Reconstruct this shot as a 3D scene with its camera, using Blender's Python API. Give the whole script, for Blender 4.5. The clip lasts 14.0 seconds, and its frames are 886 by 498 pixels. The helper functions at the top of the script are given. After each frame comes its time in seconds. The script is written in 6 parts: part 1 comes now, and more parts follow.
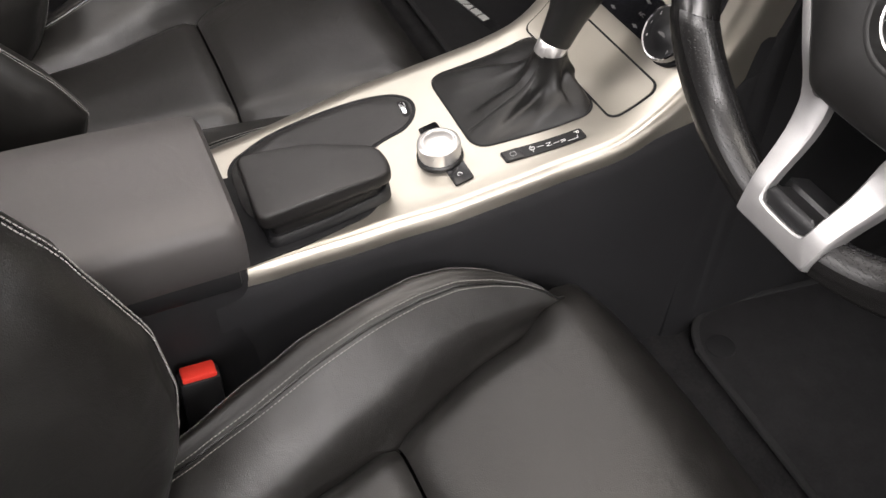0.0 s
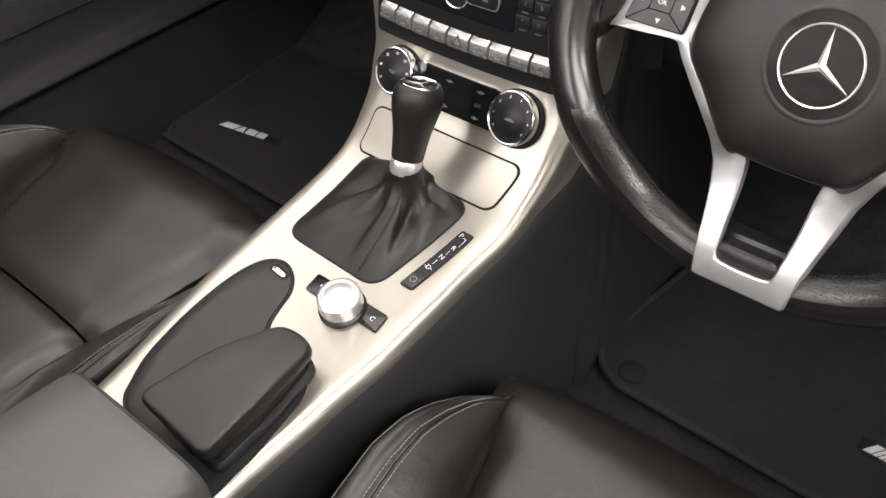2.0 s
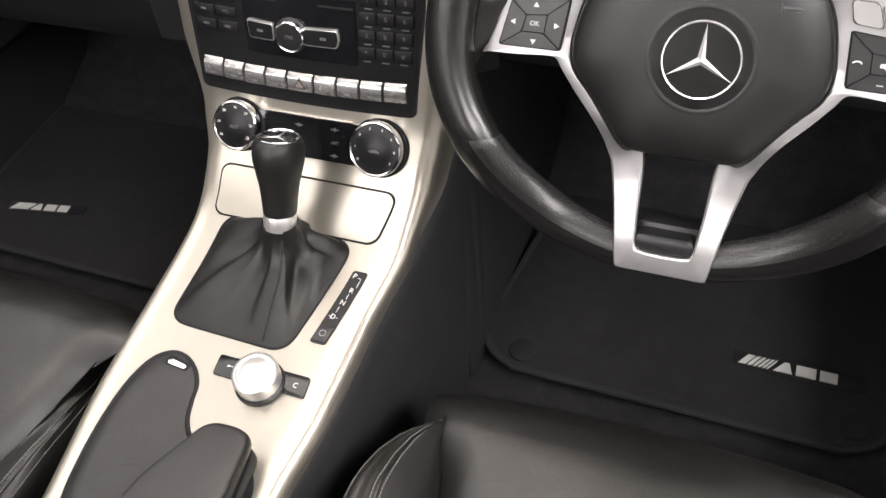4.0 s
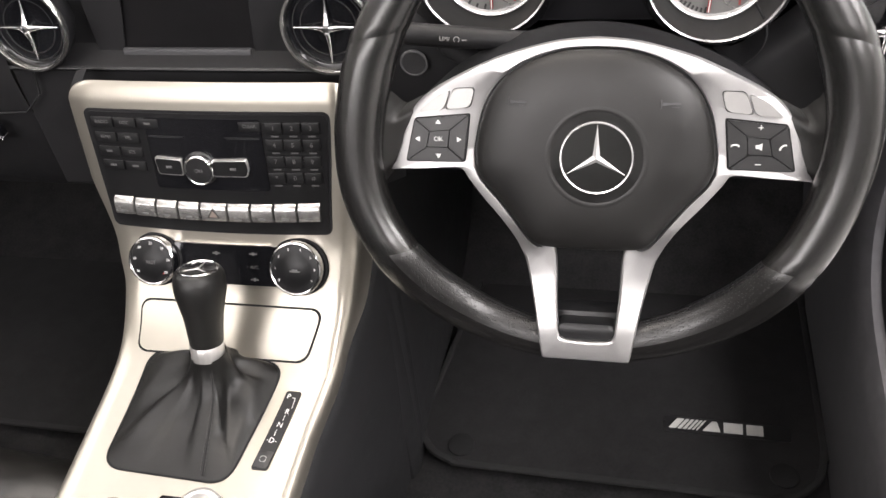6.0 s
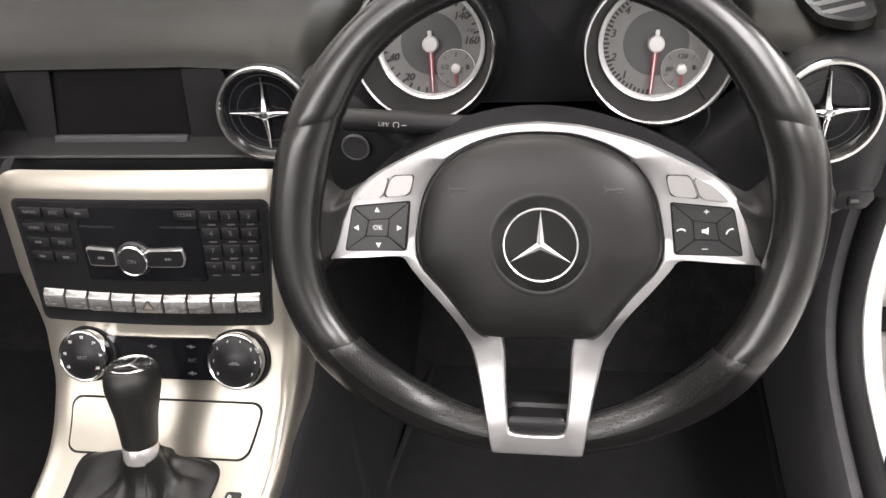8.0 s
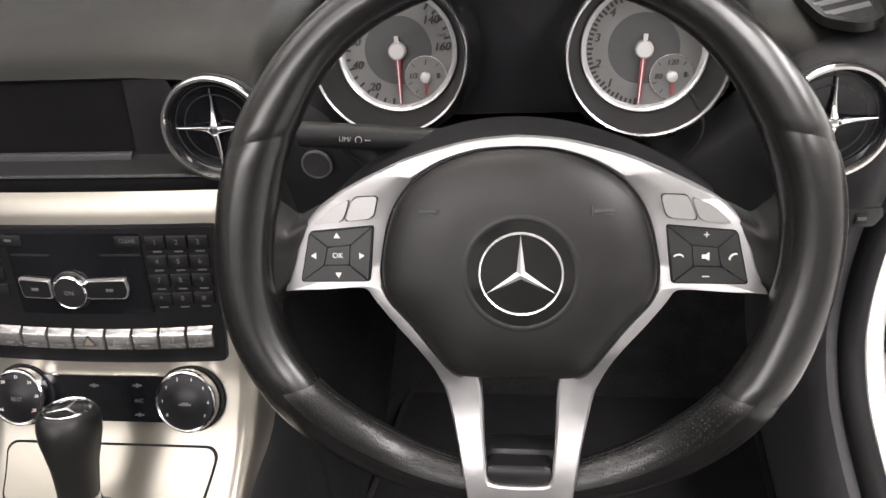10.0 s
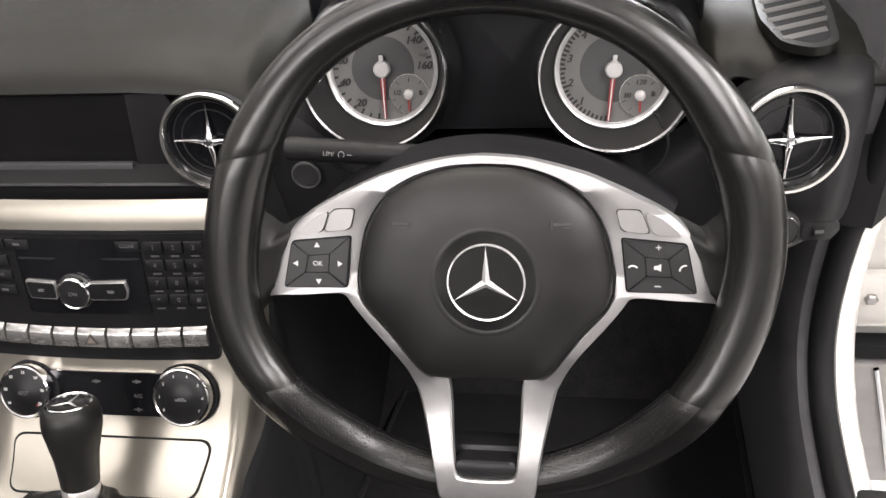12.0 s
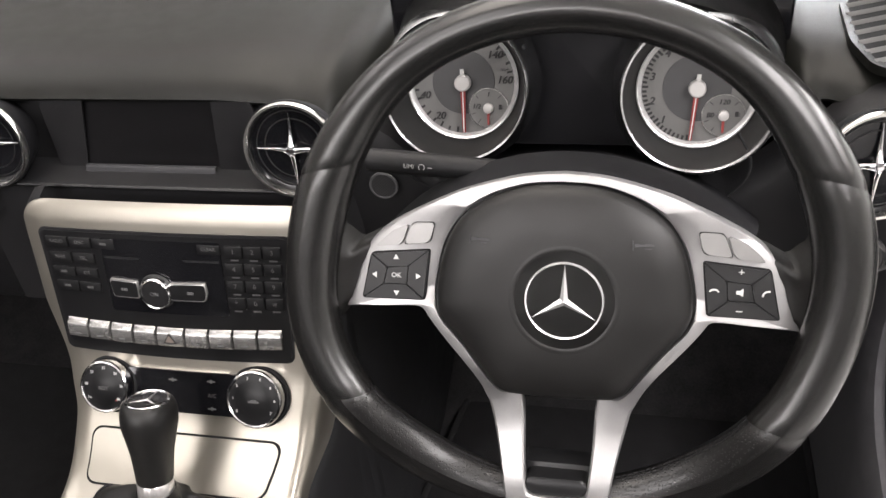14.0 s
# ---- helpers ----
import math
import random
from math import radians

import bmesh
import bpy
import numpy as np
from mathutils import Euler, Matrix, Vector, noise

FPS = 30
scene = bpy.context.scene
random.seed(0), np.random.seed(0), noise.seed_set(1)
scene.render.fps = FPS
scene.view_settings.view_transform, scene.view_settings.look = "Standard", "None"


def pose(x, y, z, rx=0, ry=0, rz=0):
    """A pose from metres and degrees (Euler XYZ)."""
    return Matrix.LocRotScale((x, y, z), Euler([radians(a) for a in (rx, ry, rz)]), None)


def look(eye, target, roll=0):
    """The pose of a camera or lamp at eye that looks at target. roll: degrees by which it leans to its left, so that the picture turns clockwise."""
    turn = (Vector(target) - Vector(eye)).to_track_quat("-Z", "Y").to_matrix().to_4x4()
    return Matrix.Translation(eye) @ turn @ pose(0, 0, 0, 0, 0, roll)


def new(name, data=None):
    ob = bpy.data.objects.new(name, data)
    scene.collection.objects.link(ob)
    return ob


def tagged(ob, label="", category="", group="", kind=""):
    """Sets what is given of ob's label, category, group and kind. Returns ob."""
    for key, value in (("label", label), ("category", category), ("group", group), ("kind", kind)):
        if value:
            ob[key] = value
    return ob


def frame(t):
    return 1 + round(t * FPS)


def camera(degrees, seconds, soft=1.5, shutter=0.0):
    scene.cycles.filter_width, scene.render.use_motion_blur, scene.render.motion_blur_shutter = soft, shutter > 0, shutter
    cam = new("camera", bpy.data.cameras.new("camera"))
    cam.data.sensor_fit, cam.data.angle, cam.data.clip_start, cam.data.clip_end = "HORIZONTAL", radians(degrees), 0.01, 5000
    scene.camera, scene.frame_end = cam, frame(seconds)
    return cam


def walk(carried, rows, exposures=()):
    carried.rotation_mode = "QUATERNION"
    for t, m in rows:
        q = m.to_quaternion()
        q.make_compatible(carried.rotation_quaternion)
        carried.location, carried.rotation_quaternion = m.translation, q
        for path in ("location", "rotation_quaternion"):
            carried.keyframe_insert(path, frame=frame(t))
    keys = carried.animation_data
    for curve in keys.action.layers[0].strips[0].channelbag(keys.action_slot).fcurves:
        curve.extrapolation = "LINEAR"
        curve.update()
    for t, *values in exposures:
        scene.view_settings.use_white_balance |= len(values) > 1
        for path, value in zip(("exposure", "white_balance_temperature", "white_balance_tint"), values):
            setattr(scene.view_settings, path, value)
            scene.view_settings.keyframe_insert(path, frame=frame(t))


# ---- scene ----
cam = camera(53.3, 14.0)
PATH = [
    (0, (0.635, -0.427, 0.856), (-0.627, 0.18, -0.572), 1.6),
    (0.5, (0.614, -0.449, 0.864), (-0.641, 0.316, -0.493), 1.3),
    (1, (0.59, -0.453, 0.869), (-0.643, 0.362, -0.478), 0.5),
    (1.5, (0.536, -0.484, 0.882), (-0.59, 0.503, -0.444), -0.8),
    (2, (0.498, -0.493, 0.895), (-0.509, 0.581, -0.458), -4.7),
    (2.5, (0.474, -0.496, 0.91), (-0.449, 0.605, -0.482), -7.5),
    (3, (0.444, -0.493, 0.927), (-0.353, 0.682, -0.482), -8.5),
    (3.2, (0.428, -0.5, 0.925), (-0.287, 0.708, -0.5), -6.7),
    (5.3, (0.379, -0.515, 0.965), (-0.065, 0.871, -0.407), -7.6),
    (5.5, (0.381, -0.517, 0.962), (-0.049, 0.892, -0.391), -7.4),
    (6, (0.385, -0.515, 0.964), (-0.016, 0.952, -0.335), -7.2),
    (6.5, (0.387, -0.508, 0.962), (0.007, 0.994, -0.303), -6.7),
    (7, (0.389, -0.5, 0.96), (0.031, 1.035, -0.271), -6.4),
    (7.5, (0.392, -0.492, 0.957), (0.053, 1.064, -0.253), -6.2),
    (8, (0.393, -0.485, 0.958), (0.074, 1.097, -0.225), -6.0),
    (8.2, (0.393, -0.481, 0.959), (0.076, 1.104, -0.218), -6.1),
    (10.5, (0.388, -0.419, 0.921), (0.121, 1.187, -0.241), -5.5),
    (11, (0.405, -0.441, 0.941), (0.121, 1.162, -0.221), -5.8),
    (11.5, (0.416, -0.455, 0.954), (0.121, 1.145, -0.209), -5.7),
    (12, (0.421, -0.45, 0.952), (0.118, 1.15, -0.208), -5.7),
    (12.5, (0.423, -0.45, 0.954), (0.1, 1.156, -0.193), -5.9),
    (13, (0.419, -0.451, 0.958), (0.061, 1.159, -0.173), -6.3),
    (13.5, (0.413, -0.453, 0.961), (0.009, 1.149, -0.166), -6.3),
    (14, (0.408, -0.451, 0.96), (-0.024, 1.135, -0.179), -6.3),
]
walk(cam, [(t, look(eye, target, roll)) for t, eye, target, roll in PATH], exposures=[(0.0, 0.16), (3.0, 0.26), (5.5, 0.40), (7.0, 0.44), (8.0, 0.42), (10.5, 0.16), (14.0, 0.16)])

# ---------------------------------------------------------------- world and light
world = bpy.data.worlds.new("showroom_air")
scene.world = world
world.use_nodes = True
world.node_tree.nodes["Background"].inputs[0].default_value = (0.80, 0.84, 0.92, 1)
world.node_tree.nodes["Background"].inputs[1].default_value = 0.12


def ceiling_lamp(name, x, y, z, sx, sy, power, colour):
    data = bpy.data.lights.new(name, "AREA")
    data.shape, data.size, data.size_y, data.energy, data.color = "RECTANGLE", sx, sy, power, colour
    ob = new(name, data)
    ob.location = (x, y, z)
    return ob


WARM, COOL, AMBER = (1.0, 0.95, 0.948), (0.96, 0.965, 1.0), (1.0, 0.91, 0.83)
ceiling_lamp("strip_light", 2.1, -1.7, 2.60, 1.0, 2.6, 165, WARM)
ceiling_lamp("strip_light", 1.2, 3.0, 2.60, 2.4, 0.8, 50, COOL)
ceiling_lamp("strip_light", 2.5, 5.2, 2.60, 4.2, 2.0, 1040, COOL)
ceiling_lamp("strip_light", 4.1, 0.6, 2.60, 0.8, 3.0, 270, WARM)
ceiling_lamp("strip_light", -1.6, -4.4, 2.60, 4.0, 1.2, 300, WARM)
ceiling_lamp("strip_light", -2.42, 0.45, 2.60, 1.35, 2.4, 36, WARM)
ceiling_lamp("strip_light", -1.25, 0.45, 2.60, 0.9, 2.4, 9, WARM)
ceiling_lamp("strip_light", -0.10, 0.50, 2.60, 1.25, 2.0, 50, AMBER)
ceiling_lamp("strip_light", -0.7, -2.2, 2.60, 1.2, 2.0, 36, WARM)


# ---------------------------------------------------------------- materials
def material(name, base, rough=0.5, metal=0.0, vary=0.25, scale=60.0, bump=0.0, bump_scale=700.0, kind="noise",
             spec=0.5, rough_vary=0.08, coat=0.0, stretch=None, crease=0.16):
    m = bpy.data.materials.new(name)
    m.use_nodes = True
    nt = m.node_tree
    bsdf = nt.nodes["Principled BSDF"]
    link = nt.links.new
    tc = nt.nodes.new("ShaderNodeTexCoord")
    src = tc.outputs["Object"]
    if stretch:
        mp = nt.nodes.new("ShaderNodeMapping")
        mp.inputs["Scale"].default_value = stretch
        link(src, mp.inputs["Vector"])
        src = mp.outputs["Vector"]
    n1 = nt.nodes.new("ShaderNodeTexNoise")
    n1.inputs["Scale"].default_value, n1.inputs["Detail"].default_value = scale, 6
    link(src, n1.inputs["Vector"])
    n2 = nt.nodes.new("ShaderNodeTexNoise")
    n2.inputs["Scale"].default_value, n2.inputs["Detail"].default_value = scale * 0.12, 3
    link(tc.outputs["Object"], n2.inputs["Vector"])
    mixf = nt.nodes.new("ShaderNodeMath")
    mixf.operation = "MULTIPLY_ADD"
    link(n1.outputs["Fac"], mixf.inputs[0])
    mixf.inputs[1].default_value = 0.5
    half = nt.nodes.new("ShaderNodeMath")
    half.operation = "MULTIPLY"
    half.inputs[1].default_value = 0.5
    link(n2.outputs["Fac"], half.inputs[0])
    link(half.outputs[0], mixf.inputs[2])
    ramp = nt.nodes.new("ShaderNodeValToRGB")
    ramp.color_ramp.elements[0].position, ramp.color_ramp.elements[1].position = 0.3, 0.7
    ramp.color_ramp.elements[0].color = (*[c * (1 - vary) for c in base], 1)
    ramp.color_ramp.elements[1].color = (*[min(1, c * (1 + vary)) for c in base], 1)
    link(mixf.outputs[0], ramp.inputs["Fac"])
    link(ramp.outputs["Color"], bsdf.inputs["Base Color"])
    rr = nt.nodes.new("ShaderNodeMapRange")
    rr.inputs["From Min"].default_value, rr.inputs["From Max"].default_value = 0.3, 0.7
    rr.inputs["To Min"].default_value, rr.inputs["To Max"].default_value = max(0.02, rough - rough_vary), min(1, rough + rough_vary)
    link(mixf.outputs[0], rr.inputs["Value"])
    link(rr.outputs["Result"], bsdf.inputs["Roughness"])
    bsdf.inputs["Metallic"].default_value = metal
    bsdf.inputs["Specular IOR Level"].default_value = spec
    bsdf.inputs["Coat Weight"].default_value = coat
    bsdf.inputs["Coat Roughness"].default_value = 0.08
    if bump:
        if kind == "leather":
            tx = nt.nodes.new("ShaderNodeTexVoronoi")
            tx.feature = "DISTANCE_TO_EDGE"
            out = tx.outputs["Distance"]
        else:
            tx = nt.nodes.new("ShaderNodeTexNoise")
            tx.inputs["Detail"].default_value = 4
            out = tx.outputs["Fac"]
        tx.inputs["Scale"].default_value = bump_scale
        link(src, tx.inputs["Vector"])
        bp = nt.nodes.new("ShaderNodeBump")
        bp.inputs["Strength"].default_value, bp.inputs["Distance"].default_value = bump, 0.0006
        link(out, bp.inputs["Height"])
        last = bp
        if kind == "leather":
            # broad soft creases over the grain
            w = nt.nodes.new("ShaderNodeTexNoise")
            w.inputs["Scale"].default_value, w.inputs["Detail"].default_value = 28, 3
            w.inputs["Distortion"].default_value = 1.2
            link(tc.outputs["Object"], w.inputs["Vector"])
            b2 = nt.nodes.new("ShaderNodeBump")
            b2.inputs["Strength"].default_value, b2.inputs["Distance"].default_value = crease, 0.004
            link(w.outputs["Fac"], b2.inputs["Height"])
            link(bp.outputs["Normal"], b2.inputs["Normal"])
            last = b2
        link(last.outputs["Normal"], bsdf.inputs["Normal"])
    return m


LEATHER = material("seat_leather", (0.0082, 0.0077, 0.0071), 0.37, spec=0.42, bump=0.35, bump_scale=620, kind="leather", vary=0.2)
RIM_LEATHER = material("rim_leather", (0.0072, 0.0069, 0.0068), 0.26, spec=0.50, bump=0.01, bump_scale=1300, kind="leather", vary=0.06, crease=0.0, rough_vary=0.015)
RIM_HOLES = material("perforated_leather", (0.0072, 0.0069, 0.0068), 0.33, bump=0.01, bump_scale=1300, kind="leather", vary=0.06, crease=0.0, rough_vary=0.03)


def perforate(m, scale, depth):
    """Rows of pin holes pressed into a leather."""
    nt = m.node_tree
    bsdf = nt.nodes["Principled BSDF"]
    tc = nt.nodes.new("ShaderNodeTexCoord")
    cells = nt.nodes.new("ShaderNodeTexVoronoi")
    cells.inputs["Scale"].default_value = scale
    cells.inputs["Randomness"].default_value = 0.35
    nt.links.new(tc.outputs["Object"], cells.inputs["Vector"])
    hole = nt.nodes.new("ShaderNodeMapRange")
    hole.interpolation_type = "SMOOTHSTEP"
    hole.inputs["From Min"].default_value, hole.inputs["From Max"].default_value = 0.22, 0.36
    nt.links.new(cells.outputs["Distance"], hole.inputs["Value"])
    dent = nt.nodes.new("ShaderNodeBump")
    dent.inputs["Strength"].default_value, dent.inputs["Distance"].default_value = 1.0, depth
    nt.links.new(hole.outputs["Result"], dent.inputs["Height"])
    nt.links.new(dent.outputs["Normal"], bsdf.inputs["Normal"])
    return m


perforate(RIM_HOLES, 480, 0.00022)
BOOT_LEATHER = material("boot_leather", (0.0062, 0.0061, 0.0059), 0.36, spec=0.30, bump=0.3, bump_scale=900, kind="leather", vary=0.15, crease=0.10)
KNOB_LEATHER = material("knob_leather", (0.0062, 0.0061, 0.0060), 0.42, spec=0.34, bump=0.2, bump_scale=1500, kind="leather", vary=0.1, crease=0.04)
BOOT_THREAD = material("boot_thread", (0.030, 0.029, 0.028), 0.8, vary=0.2, scale=900)
ARM_VINYL = material("armrest_vinyl", (0.040, 0.037, 0.036), 0.48, bump=0.3, bump_scale=900, kind="leather", vary=0.1)
PALM_VINYL = material("palm_vinyl", (0.0080, 0.0074, 0.0072), 0.46, spec=0.4, bump=0.25, bump_scale=900, kind="leather", vary=0.1)
DASH_VINYL = material("dash_vinyl", (0.0080, 0.0081, 0.0070), 0.38, spec=0.17, bump=0.22, bump_scale=620, kind="leather", vary=0.08, crease=0.03)
FASCIA = material("fascia_plastic", (0.0112, 0.0111, 0.0119), 0.52, spec=0.22, bump=0.35, bump_scale=1100, vary=0.12)
HOOD_VINYL = material("hood_vinyl", (0.0070, 0.0070, 0.0074), 0.55, spec=0.22, bump=0.5, bump_scale=520, kind="leather", vary=0.12)
SHROUD = material("column_shroud", (0.0100, 0.0100, 0.0112), 0.60, spec=0.13, bump=0.2, bump_scale=1100, vary=0.15)
SATIN_BLACK = material("satin_black", (0.009, 0.009, 0.0096), 0.42, spec=0.42, bump=0.15, bump_scale=1500, vary=0.15)
AIRBAG = material("airbag_plastic", (0.0074, 0.0072, 0.0070), 0.43, spec=0.35, bump=0.1, bump_scale=1300, vary=0.1)
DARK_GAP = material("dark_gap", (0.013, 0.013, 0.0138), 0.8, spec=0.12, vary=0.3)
GLOSS_BLACK = material("gloss_black", (0.005, 0.005, 0.006), 0.14, spec=0.30, vary=0.2, rough_vary=0.04)
SCREEN = material("screen_glass", (0.0125, 0.0120, 0.0130), 0.34, vary=0.15, rough_vary=0.03)
CARPET = material("carpet", (0.031, 0.0304, 0.0315), 0.95, bump=1.0, bump_scale=1600, vary=0.45, scale=300, spec=0.15)
MAT_PILE = material("mat_pile", (0.0125, 0.0122, 0.0128), 0.95, bump=1.0, bump_scale=1900, vary=0.4, scale=400, spec=0.15)
MAT_EDGE = material("mat_edge", (0.0150, 0.0150, 0.0155), 0.9, bump=0.8, bump_scale=1500, vary=0.3, scale=300, spec=0.2)
BRUSHED = material("brushed_aluminium", (0.340, 0.319, 0.277), 0.32, metal=0.85, vary=0.015, scale=900,
                   stretch=(0.06, 1.0, 1.0), rough_vary=0.03)


def brush(m, amount, along=(1.0, 0.0, 0.0)):
    """Fine lines brushed in one direction, which smear what the metal mirrors across them."""
    nt = m.node_tree
    bsdf = nt.nodes["Principled BSDF"]
    line = nt.nodes.new("ShaderNodeCombineXYZ")
    for socket, value in zip(line.inputs, along):
        socket.default_value = value
    nt.links.new(line.outputs[0], bsdf.inputs["Tangent"])
    bsdf.inputs["Anisotropic"].default_value = amount
    bsdf.inputs["Anisotropic Rotation"].default_value = 0.25
    return m


brush(BRUSHED, 0.75)
SILVER = material("silver_paint", (0.355, 0.350, 0.350), 0.40, metal=0.8, vary=0.05, scale=900, bump=0.05, bump_scale=2500, rough_vary=0.04)
KEY_SILVER = material("key_silver", (0.27, 0.266, 0.262), 0.36, metal=0.7, vary=0.05, scale=900, rough_vary=0.04)
SWITCH_SILVER = material("switch_silver", (0.33, 0.326, 0.318), 0.27, metal=0.8, vary=0.02, scale=900, rough_vary=0.008)
CHROME = material("chrome", (0.64, 0.64, 0.65), 0.12, metal=1.0, vary=0.04, rough_vary=0.03)
SATIN_CHROME = material("satin_chrome", (0.72, 0.71, 0.69), 0.22, metal=1.0, vary=0.06, rough_vary=0.05)
KNOB_SILVER = material("knob_silver", (0.50, 0.49, 0.48), 0.30, metal=0.75, vary=0.05, rough_vary=0.04)
TUBE_CHROME = material("tube_chrome", (0.36, 0.36, 0.37), 0.26, metal=1.0, vary=0.06, rough_vary=0.05)
STAR_METAL = material("star_metal", (0.88, 0.88, 0.88), 0.22, metal=0.7, vary=0.03, rough_vary=0.03)
RADIO_BLACK = material("radio_black", (0.0078, 0.0078, 0.0083), 0.36, vary=0.15, spec=0.20, bump=0.08, bump_scale=2000)
DOOR_BLACK = material("door_lining", (0.0165, 0.0165, 0.0175), 0.65, vary=0.15, spec=0.09, bump=0.35, bump_scale=900)
KEY_PLASTIC = material("key_plastic", (0.010, 0.010, 0.0105), 0.36, vary=0.15, bump=0.1, bump_scale=2000)
DIAL_SILVER = material("dial_silver", (0.122, 0.120, 0.117), 0.4, metal=0.3, vary=0.06, scale=500)
DIAL_PALE = material("dial_pale", (0.42, 0.41, 0.40), 0.45, metal=0.2, vary=0.05)
DIAL_GREY = material("dial_grey", (0.035, 0.035, 0.036), 0.5, vary=0.1)
DIAL_DARK = material("dark_mesh", (0.020, 0.020, 0.021), 0.6, vary=0.1)
INK = material("black_ink", (0.01, 0.01, 0.01), 0.6, vary=0.2)
WHITE_INK = material("white_ink", (0.52, 0.52, 0.51), 0.6, vary=0.05)
PALE_INK = material("pale_ink", (0.24, 0.24, 0.235), 0.6, vary=0.05)
DIM_INK = material("grey_ink", (0.065, 0.065, 0.065), 0.6, vary=0.08)
MESH_GREY = material("mesh_grey", (0.060, 0.060, 0.062), 0.5, vary=0.1)
SLAT_GREY = material("slat_grey", (0.10, 0.10, 0.10), 0.5, vary=0.1)
RED_INK = material("red_ink", (0.20, 0.020, 0.018), 0.5, vary=0.1)
HAZARD = material("hazard_fill", (0.15, 0.125, 0.11), 0.4, vary=0.1)
RED_PLASTIC = material("red_plastic", (0.62, 0.035, 0.022), 0.4, vary=0.08)
THREAD = material("grey_thread", (0.18, 0.174, 0.165), 0.8, vary=0.2, scale=900)
BADGE = material("badge_metal", (0.44, 0.44, 0.425), 0.4, metal=0.15, vary=0.1)
WHITE_PAINT = material("white_car_paint", (0.74, 0.72, 0.685), 0.25, vary=0.02, coat=0.6)
RUBBER = material("door_rubber", (0.008, 0.008, 0.0085), 0.75, spec=0.2, vary=0.2, bump=0.3, bump_scale=900)
TRIM_GREY = material("sill_trim", (0.022, 0.022, 0.0245), 0.6, vary=0.15, bump=0.4, bump_scale=900)
TILE = material("showroom_floor", (0.42, 0.41, 0.40), 0.35, vary=0.12, scale=14)
PLASTER = material("showroom_wall", (0.82, 0.81, 0.79), 0.8, vary=0.06, scale=20, bump=0.2, bump_scale=80)
# darker than the other walls only to weaken reflections in the dash
DIMMING_WALL = material("reflection_dimming_wall", (0.30, 0.295, 0.29), 0.8, vary=0.08, scale=20, bump=0.2, bump_scale=80)
SIDE_LINING = material("footwell_lining", (0.072, 0.071, 0.075), 0.75, vary=0.2, spec=0.08, bump=0.5, bump_scale=900)
WEB_LEATHER = material("web_leather", (0.0078, 0.0074, 0.0070), 0.47, spec=0.30, bump=0.15, bump_scale=1300, kind="leather", vary=0.1, crease=0.03)
# grey of the hinges, and the post's paint with its shade mixed in
HINGE_SHADE_GREY = material("hinge_and_shaded_paint", (0.55, 0.53, 0.50), 0.45, vary=0.12, scale=30)
STEEL = material("bare_steel", (0.32, 0.31, 0.30), 0.4, metal=0.6, vary=0.15, scale=40)


# ---------------------------------------------------------------- builders
def thing(name, at, label, category, group="", kind=""):
    ob = new(name)
    ob.empty_display_size = 0.05
    ob.location = at
    ob.matrix_basis = Matrix.Translation(at)
    return tagged(ob, label, category, group, kind)


def finish(name, bm, mat, smooth=True):
    bmesh.ops.recalc_face_normals(bm, faces=bm.faces)
    me = bpy.data.meshes.new(name)
    bm.to_mesh(me)
    bm.free()
    me.materials.append(mat)
    if smooth:
        me.shade_smooth()
        me.set_sharp_from_angle(angle=radians(38))
    return new(name, me)


def part(name, bm, mat, parent, label="", smooth=True):
    ob = finish(name, bm, mat, smooth)
    ob.parent = parent
    root = parent
    while root.parent is not None:
        root = root.parent
    if parent is root:
        ob.matrix_parent_inverse = root.matrix_basis.inverted()
    if label:
        ob["label"] = label
    return ob


def solid(name, bm, mat, label, category, kind="", group=""):
    return tagged(finish(name, bm, mat), label, category, group, kind)


def apply(bm, f):
    for v in bm.verts:
        v.co = f(v.co)
    return bm


def soften(bm, width, seg=2, angle=35):
    edges = [e for e in bm.edges if len(e.link_faces) == 2 and e.calc_face_angle(0) > radians(angle)]
    if edges:
        bmesh.ops.bevel(bm, geom=edges, offset=width, segments=seg, profile=0.5, affect="EDGES", clamp_overlap=True)
    return bm


def prism(outline, w0, w1, bevel=0.0, seg=2):
    bm = bmesh.new()
    low = [bm.verts.new((u, v, w0)) for u, v in outline]
    top = [bm.verts.new((u, v, w1)) for u, v in outline]
    bm.faces.new(low[::-1])
    face = bm.faces.new(top)
    n = len(outline)
    for i in range(n):
        bm.faces.new((low[i], low[(i + 1) % n], top[(i + 1) % n], top[i]))
    if bevel:
        bmesh.ops.bevel(bm, geom=list(face.edges), offset=bevel, segments=seg, profile=0.5, affect="EDGES", clamp_overlap=True)
    return bm


def ring_prism(outer, inner, w0, w1, bevel=0.0):
    """A flat band between two outlines with the same number of points."""
    bm = bmesh.new()
    n = len(outer)
    rows = [[bm.verts.new((u, v, w)) for u, v in line] for line, w in ((outer, w0), (outer, w1), (inner, w1), (inner, w0))]
    for a in range(4):
        b = (a + 1) % 4
        for i in range(n):
            j = (i + 1) % n
            bm.faces.new((rows[a][i], rows[a][j], rows[b][j], rows[b][i]))
    if bevel:
        soften(bm, bevel)
    return bm


